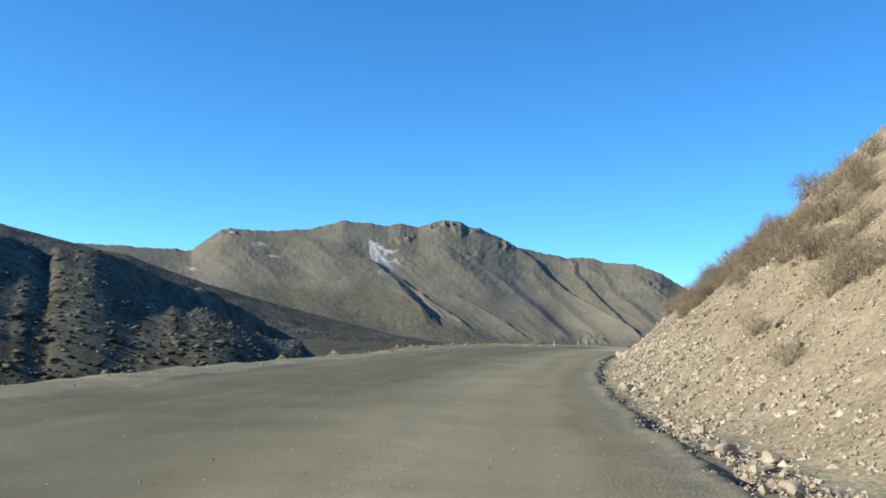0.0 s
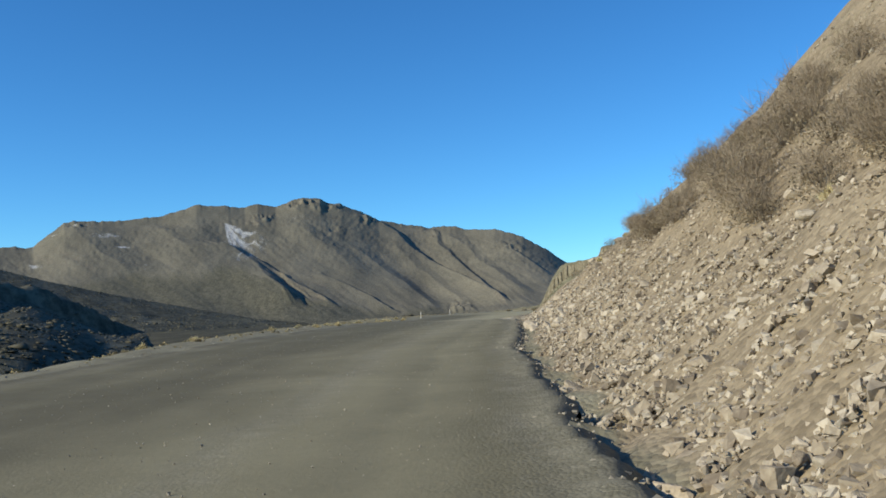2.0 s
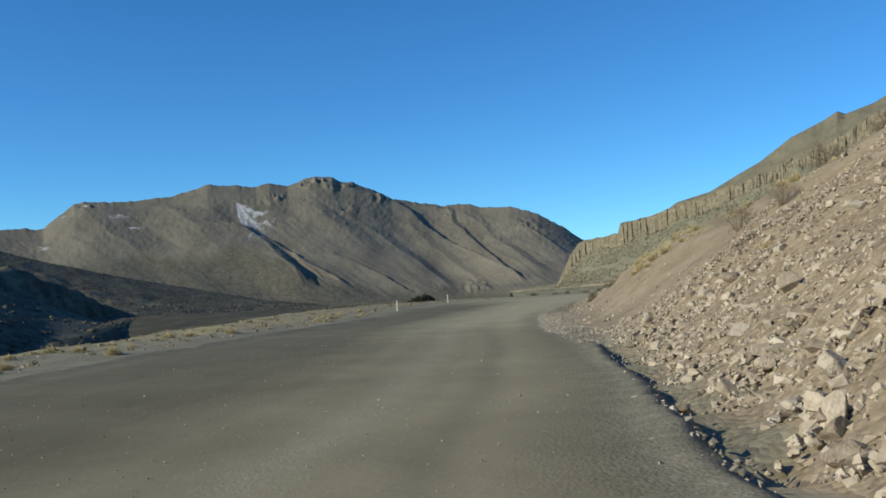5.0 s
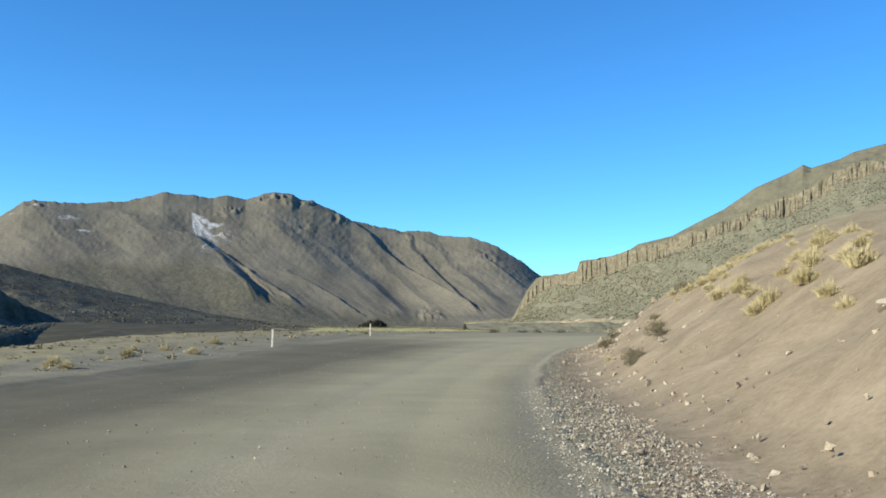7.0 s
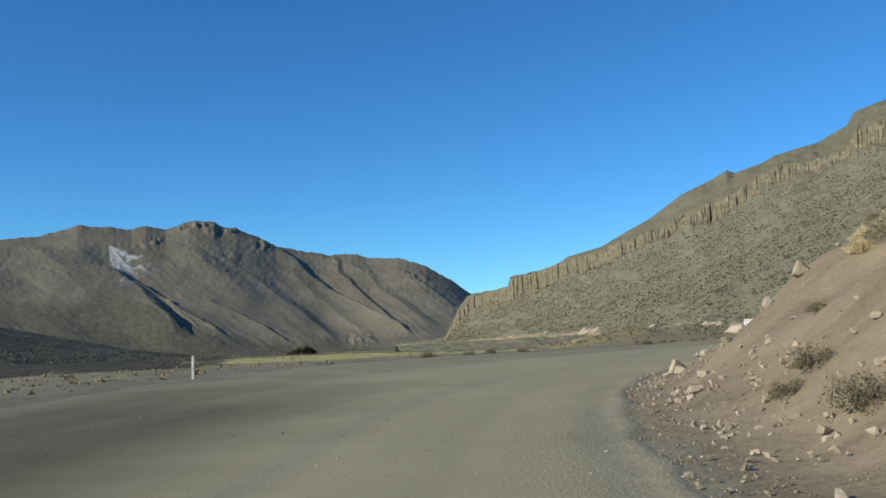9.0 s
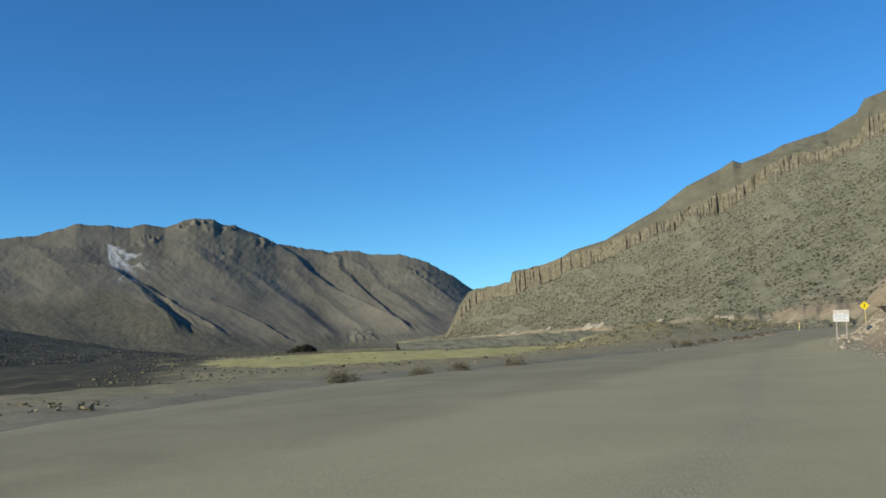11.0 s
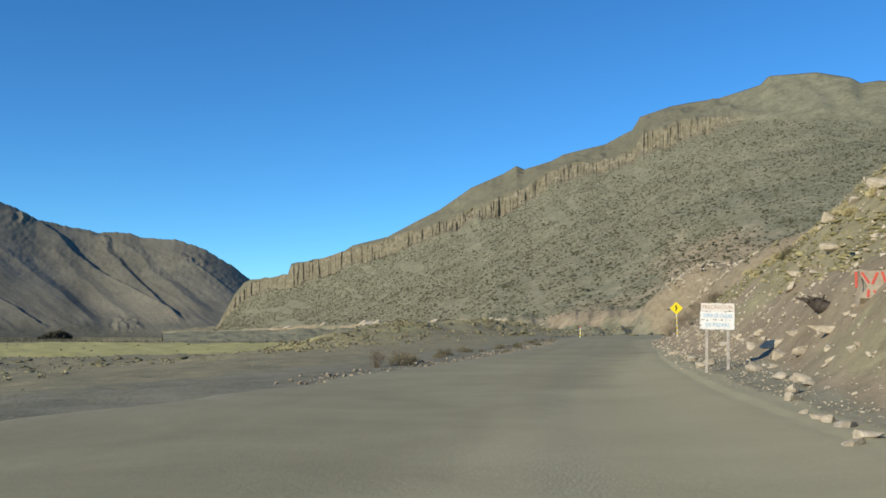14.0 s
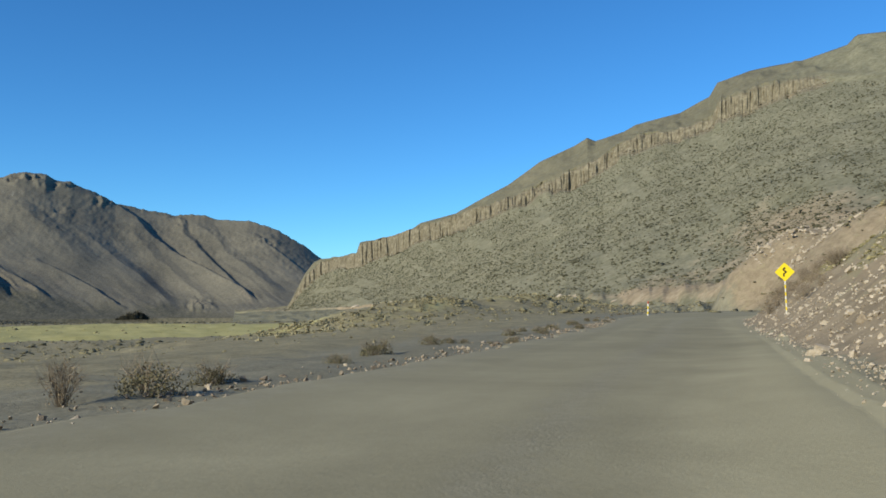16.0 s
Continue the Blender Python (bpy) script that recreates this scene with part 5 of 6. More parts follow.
M_RIDGE_SCRUB = material("ridge_scrub", [(0.045, 0.046, 0.028), (0.076, 0.075, 0.045), (0.118, 0.113, 0.071)], scale=0.6, bump=0.0, random_shift=0.3)
p, a, t = on_ridge(60000, 0.04, 0.99, 13, 62, 0.75)
k = fbm(a * 0.9 + 6 * t, t * 4, 471, 3) > -0.55 - 0.4 * smooth(30, 42, a) * smooth(0.35, 0.6, t)
s = np.clip(rng.lognormal(0.28, 0.42, k.sum()), 0.6, 3.6) * np.interp(a[k], [15, 40, 70], [1.2, 1.0, 0.7])
scatter("ridge_scrub", BLOBS_TALL, p[k] - np.array([0, 0, 0.15]), s, M_RIDGE_SCRUB, "olive scrub dotting the talus below the basalt", "scrub", 0.25, False)
M_THICKET = material("ridge_thicket", [(0.035, 0.037, 0.024), (0.058, 0.058, 0.037), (0.09, 0.087, 0.056)], scale=0.6, bump=0.0, random_shift=0.3)
p, a, t = on_ridge(4200, 0.2, 0.88, 24, 60, 1.0)
k = fbm(a * 0.5, t * 5, 473, 2) > -0.1
s = np.clip(rng.lognormal(0.65, 0.3, k.sum()), 1.0, 3.6)
scatter("dark_shrubs", BLOBS_TALL, p[k] - np.array([0, 0, 0.2]), s, M_THICKET, "separate dark shrubs on the middle slope of the ridge", "scrub", 0.15, False)
p, a, t = on_ridge(260, 0.03, 0.55, 18, 60, 1.0)
s = np.clip(rng.lognormal(1.1, 0.35, len(p)), 1.8, 6.0)
scatter("ridge_thicket", BLOBS_FAR, p - np.array([0, 0, 0.3]), s, M_THICKET, "larger dark thickets on the lower talus", "scrub", 0.15, False)
p, a, t = on_ridge(5200, -0.95, 0.0, 12, 60, 0.8)
s = np.clip(rng.lognormal(0.1, 0.5, len(p)), 0.4, 3.0)
scatter("apron_scrub", BLOBS_FAR, p - np.array([0, 0, 0.1]), s, M_SHRUB_FAR, "olive scrub on the apron below the ridge road", "scrub", 0.2, False)
p, a, t = on_ridge(900, 0.985, 1.06, 13, 46)
s = np.clip(rng.lognormal(0.6, 0.5, len(p)), 0.8, 5.0)
M_TALUS = material("talus_block", [(0.16, 0.14, 0.10), (0.24, 0.21, 0.15), (0.33, 0.29, 0.21)], scale=0.4, bump=0.0, random_shift=0.25)
scatter("talus_blocks", ROCKS, p, s, M_TALUS, "fallen basalt blocks below the columns", "rocks")


def on_hill(count, t0, t1, a0, a1, power=1.0):
    a, t = rng.uniform(a0, a1, count), t0 + (t1 - t0) * rng.random(count) ** power
    R0, Z = hill_height(a, t)
    return np.stack([R0 * np.sin(np.radians(a)), R0 * np.cos(np.radians(a)), Z], -1), a, t


p, a, t = on_hill(26000, 0.0, 0.93, -34, 10, 1.1)
k = fbm(a * 0.5, t * 10, 481, 3) > -0.5
s = np.clip(rng.lognormal(0.45, 0.5, k.sum()), 0.6, 5.0)
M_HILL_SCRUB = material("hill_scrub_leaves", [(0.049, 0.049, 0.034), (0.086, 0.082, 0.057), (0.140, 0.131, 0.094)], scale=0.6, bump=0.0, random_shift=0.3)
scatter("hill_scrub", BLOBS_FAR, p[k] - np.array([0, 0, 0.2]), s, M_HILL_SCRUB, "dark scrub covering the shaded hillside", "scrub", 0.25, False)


x, y = beside_edge(-10, 175, 17000, 9, 300, 1.25, EDGE_L, -1)
s = np.clip(rng.lognormal(0.1, 0.5, len(x)), 0.4, 3.0) * np.interp(-beside(EDGE_L, x, y)[0], [8, 60], [0.35, 1.0])
k = (-beside(EDGE_L, x, y)[0]) > np.interp(y, [0, 60, 150, 175], [7, 9, 26, 34])
x, y, s = x[k], y[k], s[k]
scatter("valley_floor_scrub", BLOBS_FAR, on_ground(x, y, 0.1), s, M_SCRUB_DARK, "dense dark scrub on the valley floor", "scrub", 0.25, False)


p, a, t = on_hill(6000, -0.04, 0.1, -36, -6)
s = np.clip(rng.lognormal(0.2, 0.4, len(p)), 0.6, 2.6)
scatter("valley_thicket", BLOBS_FAR, p - np.array([0, 0, 0.2]), s, M_SCRUB_DARK, "dense dark thicket along the valley bottom", "scrub", 0.25, False)

# grass on the upper part of the last slope
x, y = beside_edge(182, 262, 17000, 4.9, 24, 1.25)
k = fbm(x / 4, y / 4, 487, 2) > -0.25
s = np.clip(rng.lognormal(-1.2, 0.4, k.sum()), 0.12, 0.7)
M_OLIVE_GRASS = material("olive_grass", [(0.16, 0.145, 0.07), (0.25, 0.225, 0.115), (0.36, 0.32, 0.17)], scale=0.8, bump=0.0, random_shift=0.3)
scatter("slope_grass", BLOBS_FAR, on_ground(x[k], y[k], 0.03), s, M_OLIVE_GRASS, "olive-yellow grass on the upper slope", "grass", 0.3, False)
a, d = rng.uniform(radians(110), radians(290), 1500), rng.uniform(3, 50, 1500)
x, y = 248 + d * np.cos(a), 323.4 + d * np.sin(a)
s = np.clip(rng.lognormal(-0.2, 0.4, len(x)), 0.4, 1.8)
scatter("spur_grass", BLOBS_FAR, on_ground(x, y, 0.1), s, M_SAGE, "dry olive grass on the spur beyond the bend", "grass", 0.3, False)

# scrub on the low bank in the bend's outside
u, v = rng.random(3600), rng.normal(0, 6.5, 3600)
x, y = 82 + 52 * u - 0.469 * v, 286.4 + 27.6 * u + 0.883 * v
k = (beside(EDGE_L, x, y)[0] < -2.5) & (fbm(x / 5, y / 5, 486, 2) > -0.5)
s = np.clip(rng.lognormal(-0.75, 0.45, k.sum()), 0.2, 1.3)
scatter("bank_scrub", CLUMPS, on_ground(x[k], y[k], 0.03), s, M_SAGE, "brown and olive scrub on the low bank at the bend", "scrub", 0.25, False)
x, y = beside_edge(224, 285, 34, 0.7, 3.5, 1.2, EDGE_L, -1)
plant(olive, list(zip(x, y)), rng.uniform(0.25, 0.75, len(x)), "shrubs along the valley side")


# ---- trees in the valley ----
def tree(seed, label):
    r = np.random.default_rng(seed)
    root = new("tree")
    bm = bmesh.new()
    bmesh.ops.create_cone(bm, cap_ends=True, segments=8, radius1=0.28, radius2=0.08, depth=7, matrix=Matrix.Translation((0, 0, 3.5)))
    for i in range(7):
        a = i * 2.4
        bmesh.ops.create_cone(bm, cap_ends=True, segments=5, radius1=0.1, radius2=0.02, depth=3.4, matrix=Matrix.Translation((math.cos(a) * 1.2, math.sin(a) * 1.2, 3.0 + i * 0.6)) @ Matrix.Rotation(a, 4, "Z") @ Matrix.Rotation(radians(55), 4, "Y"))
    me = bpy.data.meshes.new("trunk")
    bm.to_mesh(me)
    bm.free()
    me.materials.append(M_TWIG)
    trunk = new("trunk", me)
    v, f = leaves(2200, 7.6, 3.6, 0.42, seed, 0.15)
    v[:, 2] += 1.0
    crown = new("crown", from_arrays("crown", v, f, M_SCRUB_DARK))
    trunk.parent = crown.parent = root
    return tagged(root, label, "tree", "trees of the valley clump")


TREE_AT = Vector((174.0, 1768.0, -29.0))
first = tree(491, "dark evergreen tree in the valley clump")
for i, (dx, dy, s) in enumerate(((2, 0, 2.3), (-6, 2, 2.1), (8, -1, 2.3), (14, 3, 1.9), (-13, 1, 1.7), (4, 8, 2.4), (-20, 3, 1.3), (19, 2, 1.4), (-2, -4, 1.9), (-9, 9, 2.0), (11, 6, 2.1), (-26, 5, 0.9), (-16, 7, 1.5))):
    m = pose(TREE_AT.x + dx, TREE_AT.y + dy, TREE_AT.z, 0, 0, 47 * i)
    ob = first if i == 0 else copy_thing(first, m)
    ob.matrix_world = m
    ob.scale = (s, s, s)


# ---- signs and posts ----
def plain(name, colour, rough=0.6, wear=0.12, scale=9.0):
    lo = tuple(c * (1 - wear * 2.2) for c in colour)
    return material(name, [lo, colour, tuple(min(1, c * (1 + wear)) for c in colour)], scale=scale, rough=rough, bump=0.15, bump_scale=40.0, spec=0.3, bump_distance=0.004)


def part(name, bm, mat, parent, label="", smooth_faces=False):
    me = bpy.data.meshes.new(name)
    bm.to_mesh(me)
    bm.free()
    me.materials.append(mat)
    for p in me.polygons:
        p.use_smooth = smooth_faces
    ob = new(name, me)
    ob.parent = parent
    return tagged(ob, label)


def box_mesh(sx, sy, sz, at=(0, 0, 0), bevel=0.004, rough_edge=0.0, seed=0):
    bm = bmesh.new()
    bmesh.ops.create_cube(bm, size=1, matrix=Matrix.Translation(at) @ Matrix.Diagonal((sx, sy, sz, 1)))
    if rough_edge:
        long_edges = [e for e in bm.edges if abs(e.verts[0].co.x - e.verts[1].co.x) > sx * 0.5 or abs(e.verts[0].co.z - e.verts[1].co.z) > sz * 0.5]
        bmesh.ops.subdivide_edges(bm, edges=long_edges, cuts=14, use_grid_fill=True)
        for v in bm.verts:
            v.co.x += rough_edge * noise.noise(Vector((v.co.x * 7, v.co.z * 19, seed)))
            v.co.z += rough_edge * noise.noise(Vector((v.co.x * 19, v.co.z * 7, seed + 4)))
    elif bevel:
        bmesh.ops.bevel(bm, geom=bm.edges[:], offset=bevel, segments=1, affect="EDGES")
    return bm


def lettering(text, size, mat, parent, x, y, z, name="lettering", wide=1.0):
    """Raised letters on a board that faces -y."""
    cu = bpy.data.curves.new(name, "FONT")
    cu.body, cu.size, cu.align_x, cu.align_y, cu.extrude, cu.resolution_u, cu.space_character = text, size, "CENTER", "CENTER", 0.0012, 2, 1.08
    tmp = new(name + "_curve", cu)
    me = bpy.data.meshes.new_from_object(tmp.evaluated_get(bpy.context.evaluated_depsgraph_get()))
    bpy.data.objects.remove(tmp)
    me.materials.clear()
    me.materials.append(mat)
    ob = new(name, me)
    ob.parent = parent
    ob.matrix_local = pose(x, y, z, 90, 0, 0) @ Matrix.Diagonal((wide, 1, 1, 1))
    return ob


M_WHITE_BOARD = plain("white_board_paint", (0.78, 0.77, 0.74), 0.55, 0.10, 6.0)
M_PINK_BOARD = plain("faded_board_paint", (0.74, 0.68, 0.62), 0.6, 0.12, 6.0)
M_CHIP = plain("bare_board_wood", (0.12, 0.09, 0.06), 0.9, 0.3)
M_POST = plain("weathered_wood", (0.42, 0.38, 0.33), 0.9, 0.25, 5.0)
M_BLUE = plain("faded_blue_letters", (0.17, 0.40, 0.62), 0.6, 0.2, 14.0)
M_BROWN = plain("faded_brown_letters", (0.40, 0.25, 0.17), 0.6, 0.25, 14.0)
M_YELLOW = plain("yellow_sign_paint", (0.86, 0.66, 0.02), 0.4, 0.05)
M_BLACK = plain("black_sign_paint", (0.02, 0.02, 0.02), 0.5, 0.2)
M_STRIPE = plain("white_post_paint", (0.75, 0.73, 0.66), 0.6, 0.15)
M_STAKE = plain("weathered_whitewash", (0.56, 0.54, 0.48), 0.8, 0.22, 4.0)
M_RED = plain("red_post_paint", (0.48, 0.08, 0.04), 0.6, 0.2)


def ground_at(x, y):
    return float(ground_z(np.array([x]), np.array([y]))[0][0])


def rockfall_sign():
    x, y = 69.45, 199.15
    root = new("warning_sign")
    zc = ground_at(x, y)
    root.matrix_world = pose(x, y, zc, 0, 1.0, -37) @ Matrix.Diagonal((0.93, 0.93, 0.96, 1))
    low = (1.22 - zc) / 0.96
    for dx, lean in ((-0.30, 0), (0.32, 1)):
        bm = box_mesh(0.085, 0.07, low + 0.9, (dx, 0.05, (low + 0.9) / 2 - 0.2), 0.006)
        for v in bm.verts:
            v.co.x += 0.012 * noise.noise(Vector((v.co.z * 2, lean, 0)))
        part("post", bm, M_POST, root)
    rows = (("DE  PIEDRAS", 0.0, 0.27, M_WHITE_BOARD, M_BLUE, 0.150), ("ZONA DE CAIDAS", 0.272, 0.255, M_WHITE_BOARD, M_BLUE, 0.150), ("PRECAUCION", 0.533, 0.235, M_PINK_BOARD, M_BROWN, 0.150))
    for i, (words, z0, h, mat, ink, size) in enumerate(rows):
        plank = part("plank", box_mesh(1.0 - 0.02 * (i == 2), 0.024, h, (0.006 * i - 0.01, 0, low + z0 + h / 2), rough_edge=0.012, seed=i * 9), mat, root, "white board of a chipped sign")
        wide = (0.80, 0.66, 0.88)[i]
        made = [lettering(w, size, ink, plank, 0, -0.0155, low + z0 + h / 2 - 0.005, wide=wide) for w in words.split()]
        spans = [max(v.co.x for v in ob.data.vertices) - min(v.co.x for v in ob.data.vertices) for ob in made]
        gap = size * (0.62 if "  " in words else 0.36)
        left = -(sum(spans) + gap * (len(made) - 1)) / 2
        for ob, sp in zip(made, spans):
            ob.matrix_local = pose((left + sp / 2) * wide, -0.0155, low + z0 + h / 2 - 0.005, 90, 0, 0) @ Matrix.Diagonal((wide, 1, 1, 1))
            left += sp + gap
        r = np.random.default_rng(510 + i)
        for _ in range(11):
            side = r.integers(0, 3)
            cx, cz = r.uniform(-0.48, 0.48), h * (0.03 if r.random() < 0.5 else 0.96)
            if side == 0:
                cx, cz = (-0.49 if r.random() < 0.7 else 0.48), r.uniform(0.05, 0.95) * h
            bm = bmesh.new()
            n0 = int(r.integers(5, 8))
            rad = r.uniform(0.010, 0.026)
            ring = [bm.verts.new((cx + rad * r.uniform(0.5, 1.4) * math.cos(6.283 * q / n0), -0.0155, low + z0 + cz + rad * r.uniform(0.4, 1.0) * math.sin(6.283 * q / n0))) for q in range(n0)]
            face = bm.faces.new(ring)
            got = bmesh.ops.extrude_face_region(bm, geom=[face])
            for v in got["geom"]:
                if isinstance(v, bmesh.types.BMVert):
                    v.co.y -= 0.0012
            part("paint_chip", bm, M_CHIP, plank, "bare dark patch of flaked paint")
    return tagged(root, "weathered white warning board with blue lettering on two posts", "road sign")


rockfall_sign()


def banded_post(root, height, radius, bands, top=None):
    each = height / bands
    for i in range(bands):
        bm = bmesh.new()
        bmesh.ops.create_cone(bm, cap_ends=True, segments=12, radius1=radius, radius2=radius, depth=each, matrix=Matrix.Translation((0, 0, each * (i + 0.5))))
        mat = M_YELLOW if i % 2 else M_STRIPE
        if top and i == bands - 1:
            mat = top
        part("band", bm, mat, root, "", False)


def curve_sign():
    x, y = 99.7, 234.8
    root = new("curve_sign")
    z = ground_at(x, y)
    root.matrix_world = pose(x, y, z, 0, -1.5, -38)
    mid = 2.62 - z
    banded_post(root, mid - 0.1, 0.035, 11)
    bm = bmesh.new()
    h = 0.70 / 2
    ring = []
    for cx, cz, a0 in ((h, h, 0), (-h, h, 90), (-h, -h, 180), (h, -h, 270)):
        for q in range(5):
            a = radians(a0 + 22.5 * q)
            ring.append((cx - math.copysign(0.05, cx) + 0.05 * math.cos(a), cz - math.copysign(0.05, cz) + 0.05 * math.sin(a)))
    turn = Matrix.Rotation(radians(45), 2)
    ring = [turn @ Vector(p) for p in ring]
    face = bm.faces.new([bm.verts.new((p.x, -0.045, mid + p.y)) for p in ring])
    got = bmesh.ops.extrude_face_region(bm, geom=[face])
    for v in got["geom"]:
        if isinstance(v, bmesh.types.BMVert):
            v.co.y += 0.006
    bmesh.ops.recalc_face_normals(bm, faces=bm.faces[:])
    plate = part("plate", bm, M_YELLOW, root, "yellow diamond plate")
    bm = bmesh.new()
    pts = [(-0.05, -0.22), (-0.05, -0.10), (0.08, 0.0), (-0.06, 0.10), (-0.02, 0.17)]
    w = 0.035
    for (ax, az_), (bx, bz) in zip(pts[:-1], pts[1:]):
        d = Vector((bx - ax, bz - az_)).normalized()
        nx, nz = -d.y * w, d.x * w
        e = 0.02
        quad = [(ax + nx - d.x * e, az_ + nz - d.y * e), (ax - nx - d.x * e, az_ - nz - d.y * e), (bx - nx + d.x * e, bz - nz + d.y * e), (bx + nx + d.x * e, bz + nz + d.y * e)]
        bm.faces.new([bm.verts.new((qx, -0.0475, mid + qz)) for qx, qz in quad])
    bm.faces.new([bm.verts.new((qx, -0.0475, mid + qz)) for qx, qz in ((-0.11, 0.15), (0.07, 0.16), (0.0, 0.27))])
    got = bmesh.ops.extrude_face_region(bm, geom=bm.faces[:])
    for v in got["geom"]:
        if isinstance(v, bmesh.types.BMVert):
            v.co.y -= 0.002
    bmesh.ops.recalc_face_normals(bm, faces=bm.faces[:])
    part("arrow", bm, M_BLACK, plate, "black winding arrow")
    return tagged(root, "yellow diamond curve sign on a yellow-and-white banded post", "road sign")


curve_sign()


def marker_post(x, y, h):
    root = new("marker_post")
    root.matrix_world = pose(x, y, ground_at(x, y) - 0.05, 0, 2, -30)
    banded_post(root, h, 0.07, 6, M_RED)
    return tagged(root, "banded marker post with a red top beside the road", "marker post")


marker_post(120.6, 276.6, 1.6)


def edge_post(x, y, h, w, lean):
    root = new("edge_post")
    root.matrix_world = pose(x, y, ground_at(x, y), lean, lean * 0.6, -20)
    bm = box_mesh(w, 0.06, h + 0.2, (0, 0, h / 2 - 0.1), 0.008)
    bmesh.ops.subdivide_edges(bm, edges=[e for e in bm.edges if abs(e.verts[0].co.z - e.verts[1].co.z) > 0.3], cuts=6)
    for v in bm.verts:
        v.co.x += 0.012 * noise.noise(Vector((x, v.co.z * 3, 1)))
    part("stake", bm, M_STAKE, root)
    part("cap", box_mesh(w * 1.06, 0.066, 0.09, (0, 0, h - 0.03), 0.006), M_POST, root, "bare worn top of the stake")
    return tagged(root, "leaning whitewashed wooden stake on the valley edge", "marker post", "stakes along the valley edge")


edge_post(15.95, 141.4, 0.80, 0.10, 2)
edge_post(21.9, 157.4, 0.80, 0.085, -2)


# ---- dead tree root over the boulders ----
def limb(bm, points, radii, sides=7):
    rings = []
    for i, (p, r0) in enumerate(zip(points, radii)):
        p = Vector(p)
        d = (Vector(points[min(i + 1, len(points) - 1)]) - Vector(points[max(i - 1, 0)])).normalized()
        a = d.orthogonal().normalized()
        b = d.cross(a)
        rings.append([bm.verts.new(p + (a * math.cos(6.2832 * k / sides) + b * math.sin(6.2832 * k / sides)) * r0 * (1 + 0.25 * noise.noise(p * 6 + Vector((k, i, 0))))) for k in range(sides)])
    for u, v in zip(rings[:-1], rings[1:]):
        for k in range(sides):
            bm.faces.new([u[k], u[(k + 1) % sides], v[(k + 1) % sides], v[k]])
    bm.faces.new(rings[0][::-1])
    bm.faces.new(rings[-1])


def dead_root(x, y, z):
    M_DEAD = material("dead_wood", [(0.03, 0.024, 0.02), (0.065, 0.052, 0.043), (0.17, 0.145, 0.125)], scale=4.0, bump=0.6, bump_scale=30.0)
    root = new("dead_root")
    root.matrix_world = pose(x, y, z, 0, 14, -48) @ Matrix.Diagonal((0.8, 0.8, 0.8, 1))
    bm = bmesh.new()
    limb(bm, [(-0.45, 0, 0.10), (-0.15, 0.02, 0.02), (0.3, 0, -0.04), (0.9, 0.06, -0.10), (1.6, 0.12, -0.06), (2.4, 0.3, -0.08)], [0.14, 0.25, 0.22, 0.19, 0.15, 0.10], 10)
    part("trunk", bm, M_DEAD, root, "dark split trunk", True)
    r = np.random.default_rng(530)
    for i in range(14):
        a = radians(-30 + 15 * i + r.uniform(-9, 9))
        ln = r.uniform(0.28, 0.62)
        base = Vector((-0.40 + 0.05 * i, 0.04 * math.cos(i), 0.06))
        tip = base + Vector((-math.cos(a) * ln, r.uniform(-0.22, 0.16), abs(math.sin(a)) * ln * 0.7))
        mid = base.lerp(tip, 0.5) + Vector(r.normal(0, 0.04, 3))
        bm = bmesh.new()
        limb(bm, [base, mid, tip], [0.10, 0.06, 0.015], 6)
        part("root", bm, M_DEAD, root, "", True)
    return tagged(root, "dark uprooted dead tree trunk with frayed root stubs on boulders", "dead tree")


dead_root(71.35, 197.15, 1.86)


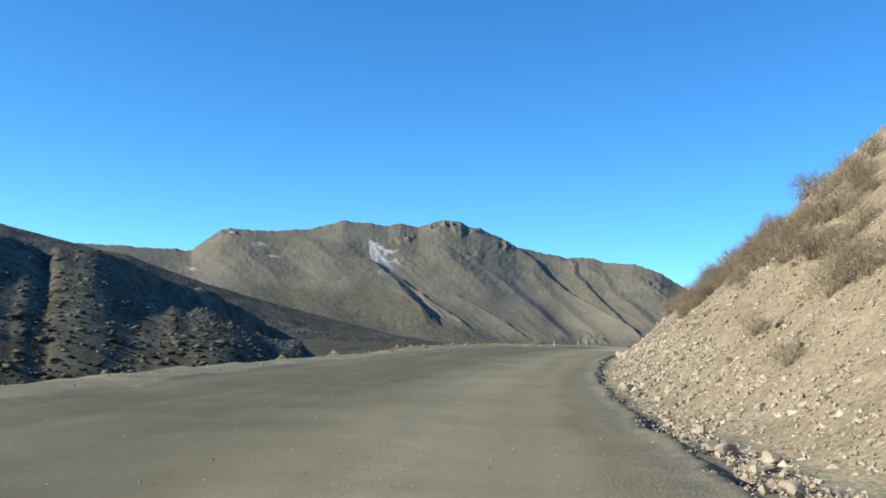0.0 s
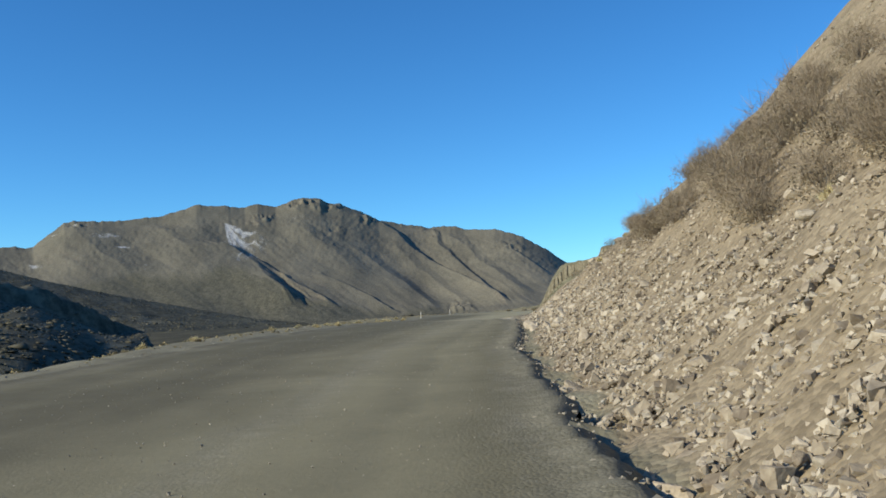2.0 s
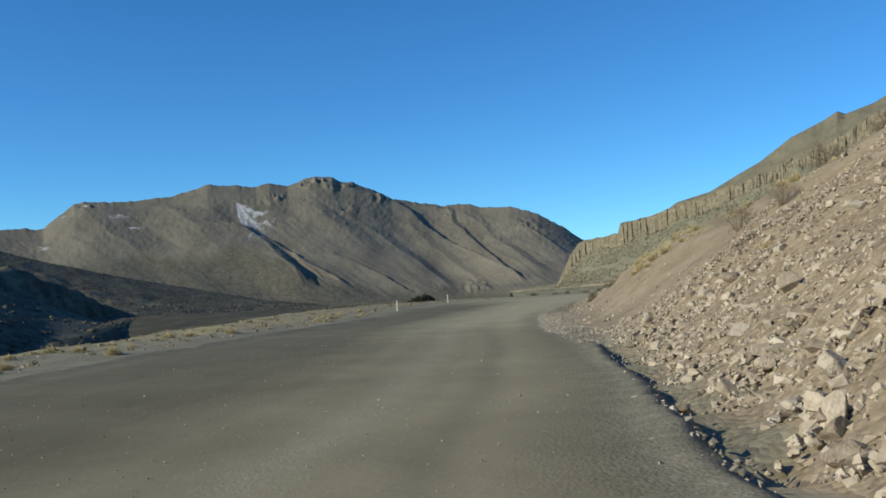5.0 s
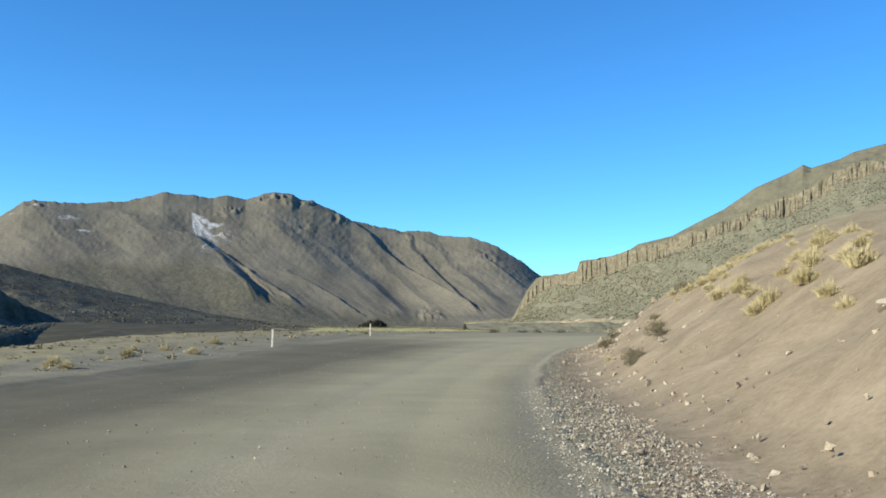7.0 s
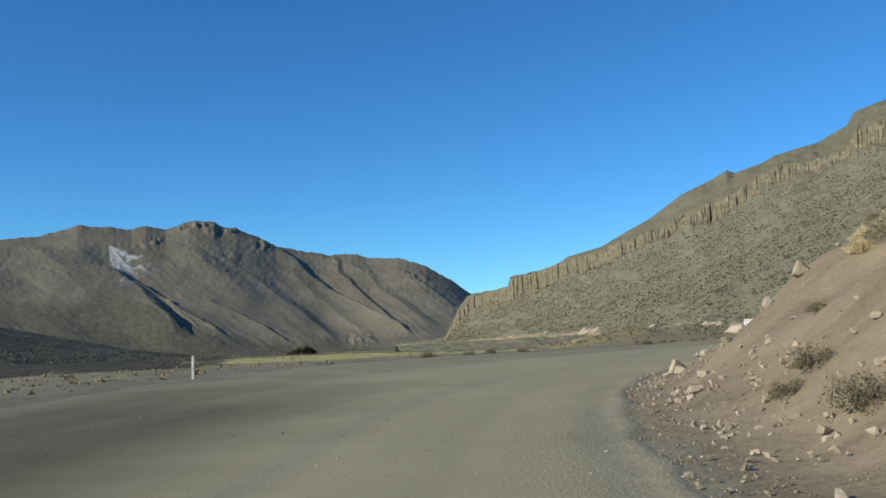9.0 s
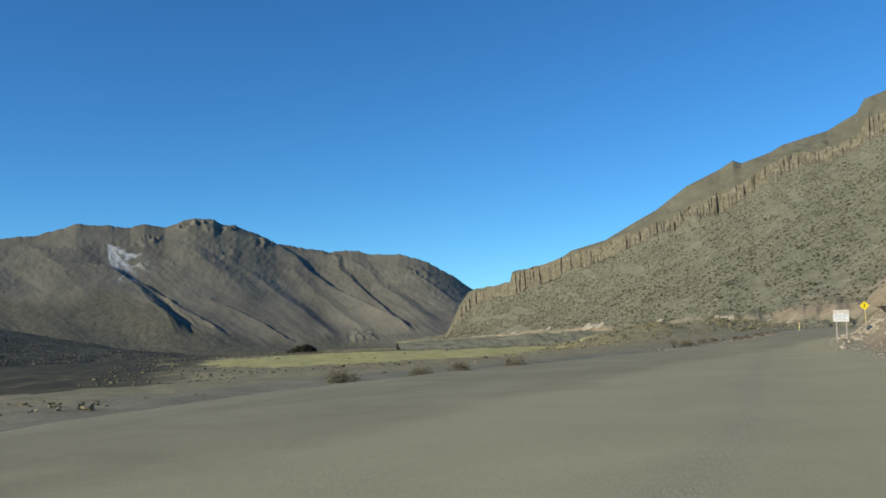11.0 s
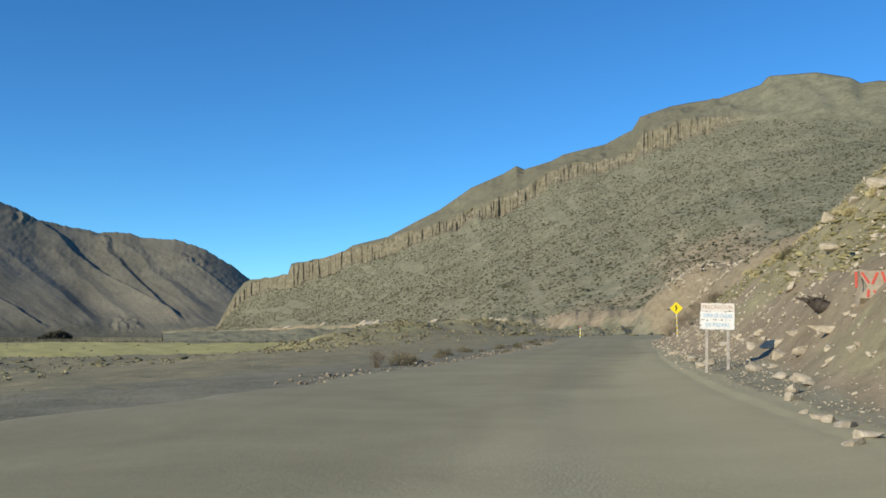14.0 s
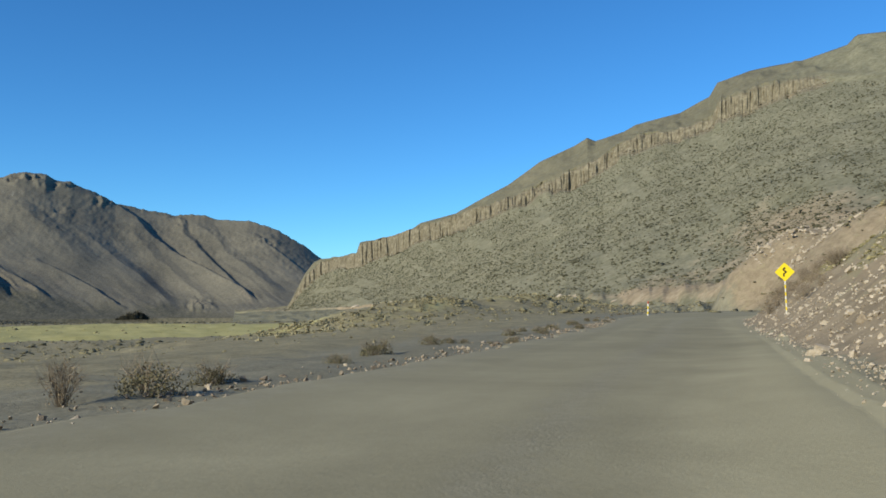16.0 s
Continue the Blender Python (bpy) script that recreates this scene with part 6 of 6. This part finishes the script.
def painted_rock(x, y, turn):
    """A slab with a flat face, on it unreadable red strokes as plain bars."""
    M_SPRAY = plain("red_spray_paint", (0.55, 0.09, 0.06), 0.6, 0.25, 20.0)
    M_SLAB = material("slab_rock", [(0.25, 0.205, 0.148), (0.34, 0.285, 0.21), (0.43, 0.37, 0.285)], scale=2.0, bump=0.5, bump_scale=12.0)
    root = new("painted_rock")
    root.matrix_world = pose(x, y, 2.35, -30, 0, turn)
    bm = bmesh.new()
    bmesh.ops.create_cube(bm, size=1, matrix=Matrix.Translation((0.42, 0.6, -0.08)) @ Matrix.Diagonal((1.9, 1.2, 1.0, 1)))
    bmesh.ops.subdivide_edges(bm, edges=bm.edges[:], cuts=7, use_grid_fill=True)
    for v in bm.verts:
        push = noise.noise_vector(v.co * 1.3) * 0.28 + noise.noise_vector(v.co * 4) * 0.06
        if v.co.y < 0.05:
            push.y = 0.0
        v.co += push
    part("slab", bm, M_SLAB, root)
    for dx, dz, h, lean in ((-0.62, 0.72, 0.55, 4), (-0.42, 0.78, 0.40, -24), (-0.22, 0.76, 0.44, 24), (-0.02, 0.72, 0.55, -8), (0.22, 0.78, 0.42, -30), (0.42, 0.84, 0.5, 28), (0.62, 0.92, 0.44, -14), (0.85, 0.96, 0.4, 10), (-0.40, 0.25, 0.26, 10), (-0.22, 0.25, 0.24, -40), (0.0, 0.26, 0.26, 35), (0.22, 0.27, 0.24, -5)):
        st = part("painted_stroke", box_mesh(0.055, 0.012, h, (0, 0, 0), 0.003), M_SPRAY, root)
        st.matrix_local = pose(dx, -0.005, dz * 0.8 - 0.5, 0, lean, 0) @ Matrix.Diagonal((1, 1, 0.8, 1))
    return tagged(root, "pale flat rock face with unreadable red painted strokes", "rock")


painted_rock(69.5, 193.8, -44)

# pale outcrops along the bench of the ridge road
for a, t, s in ((22.3, 0.03, 13), (22.7, 0.045, 9), (21.9, 0.025, 8), (30.4, 0.03, 7), (30.9, 0.035, 6), (29.9, 0.03, 5), (26.5, 0.03, 5), (19.5, 0.03, 6), (17.4, 0.03, 7), (33.4, 0.02, 2.5)):
    R0, Z = ridge_rows(np.array([a]), np.array([t]))
    ob = new("outcrop", ROCK_MESHES[(int(a * 10) // 2 * 2) % 8])
    ob.matrix_world = pose(RO[0] + R0[0] * math.sin(radians(a)), RO[1] + R0[0] * math.cos(radians(a)), Z[0] + 0.1 * s, 0, -25, -a) @ Matrix.Diagonal((s * 1.5, s, s * 0.9, 1))
    tagged(ob, "pale rock outcrop beside the ridge road", "rock", "outcrops along the ridge foot")
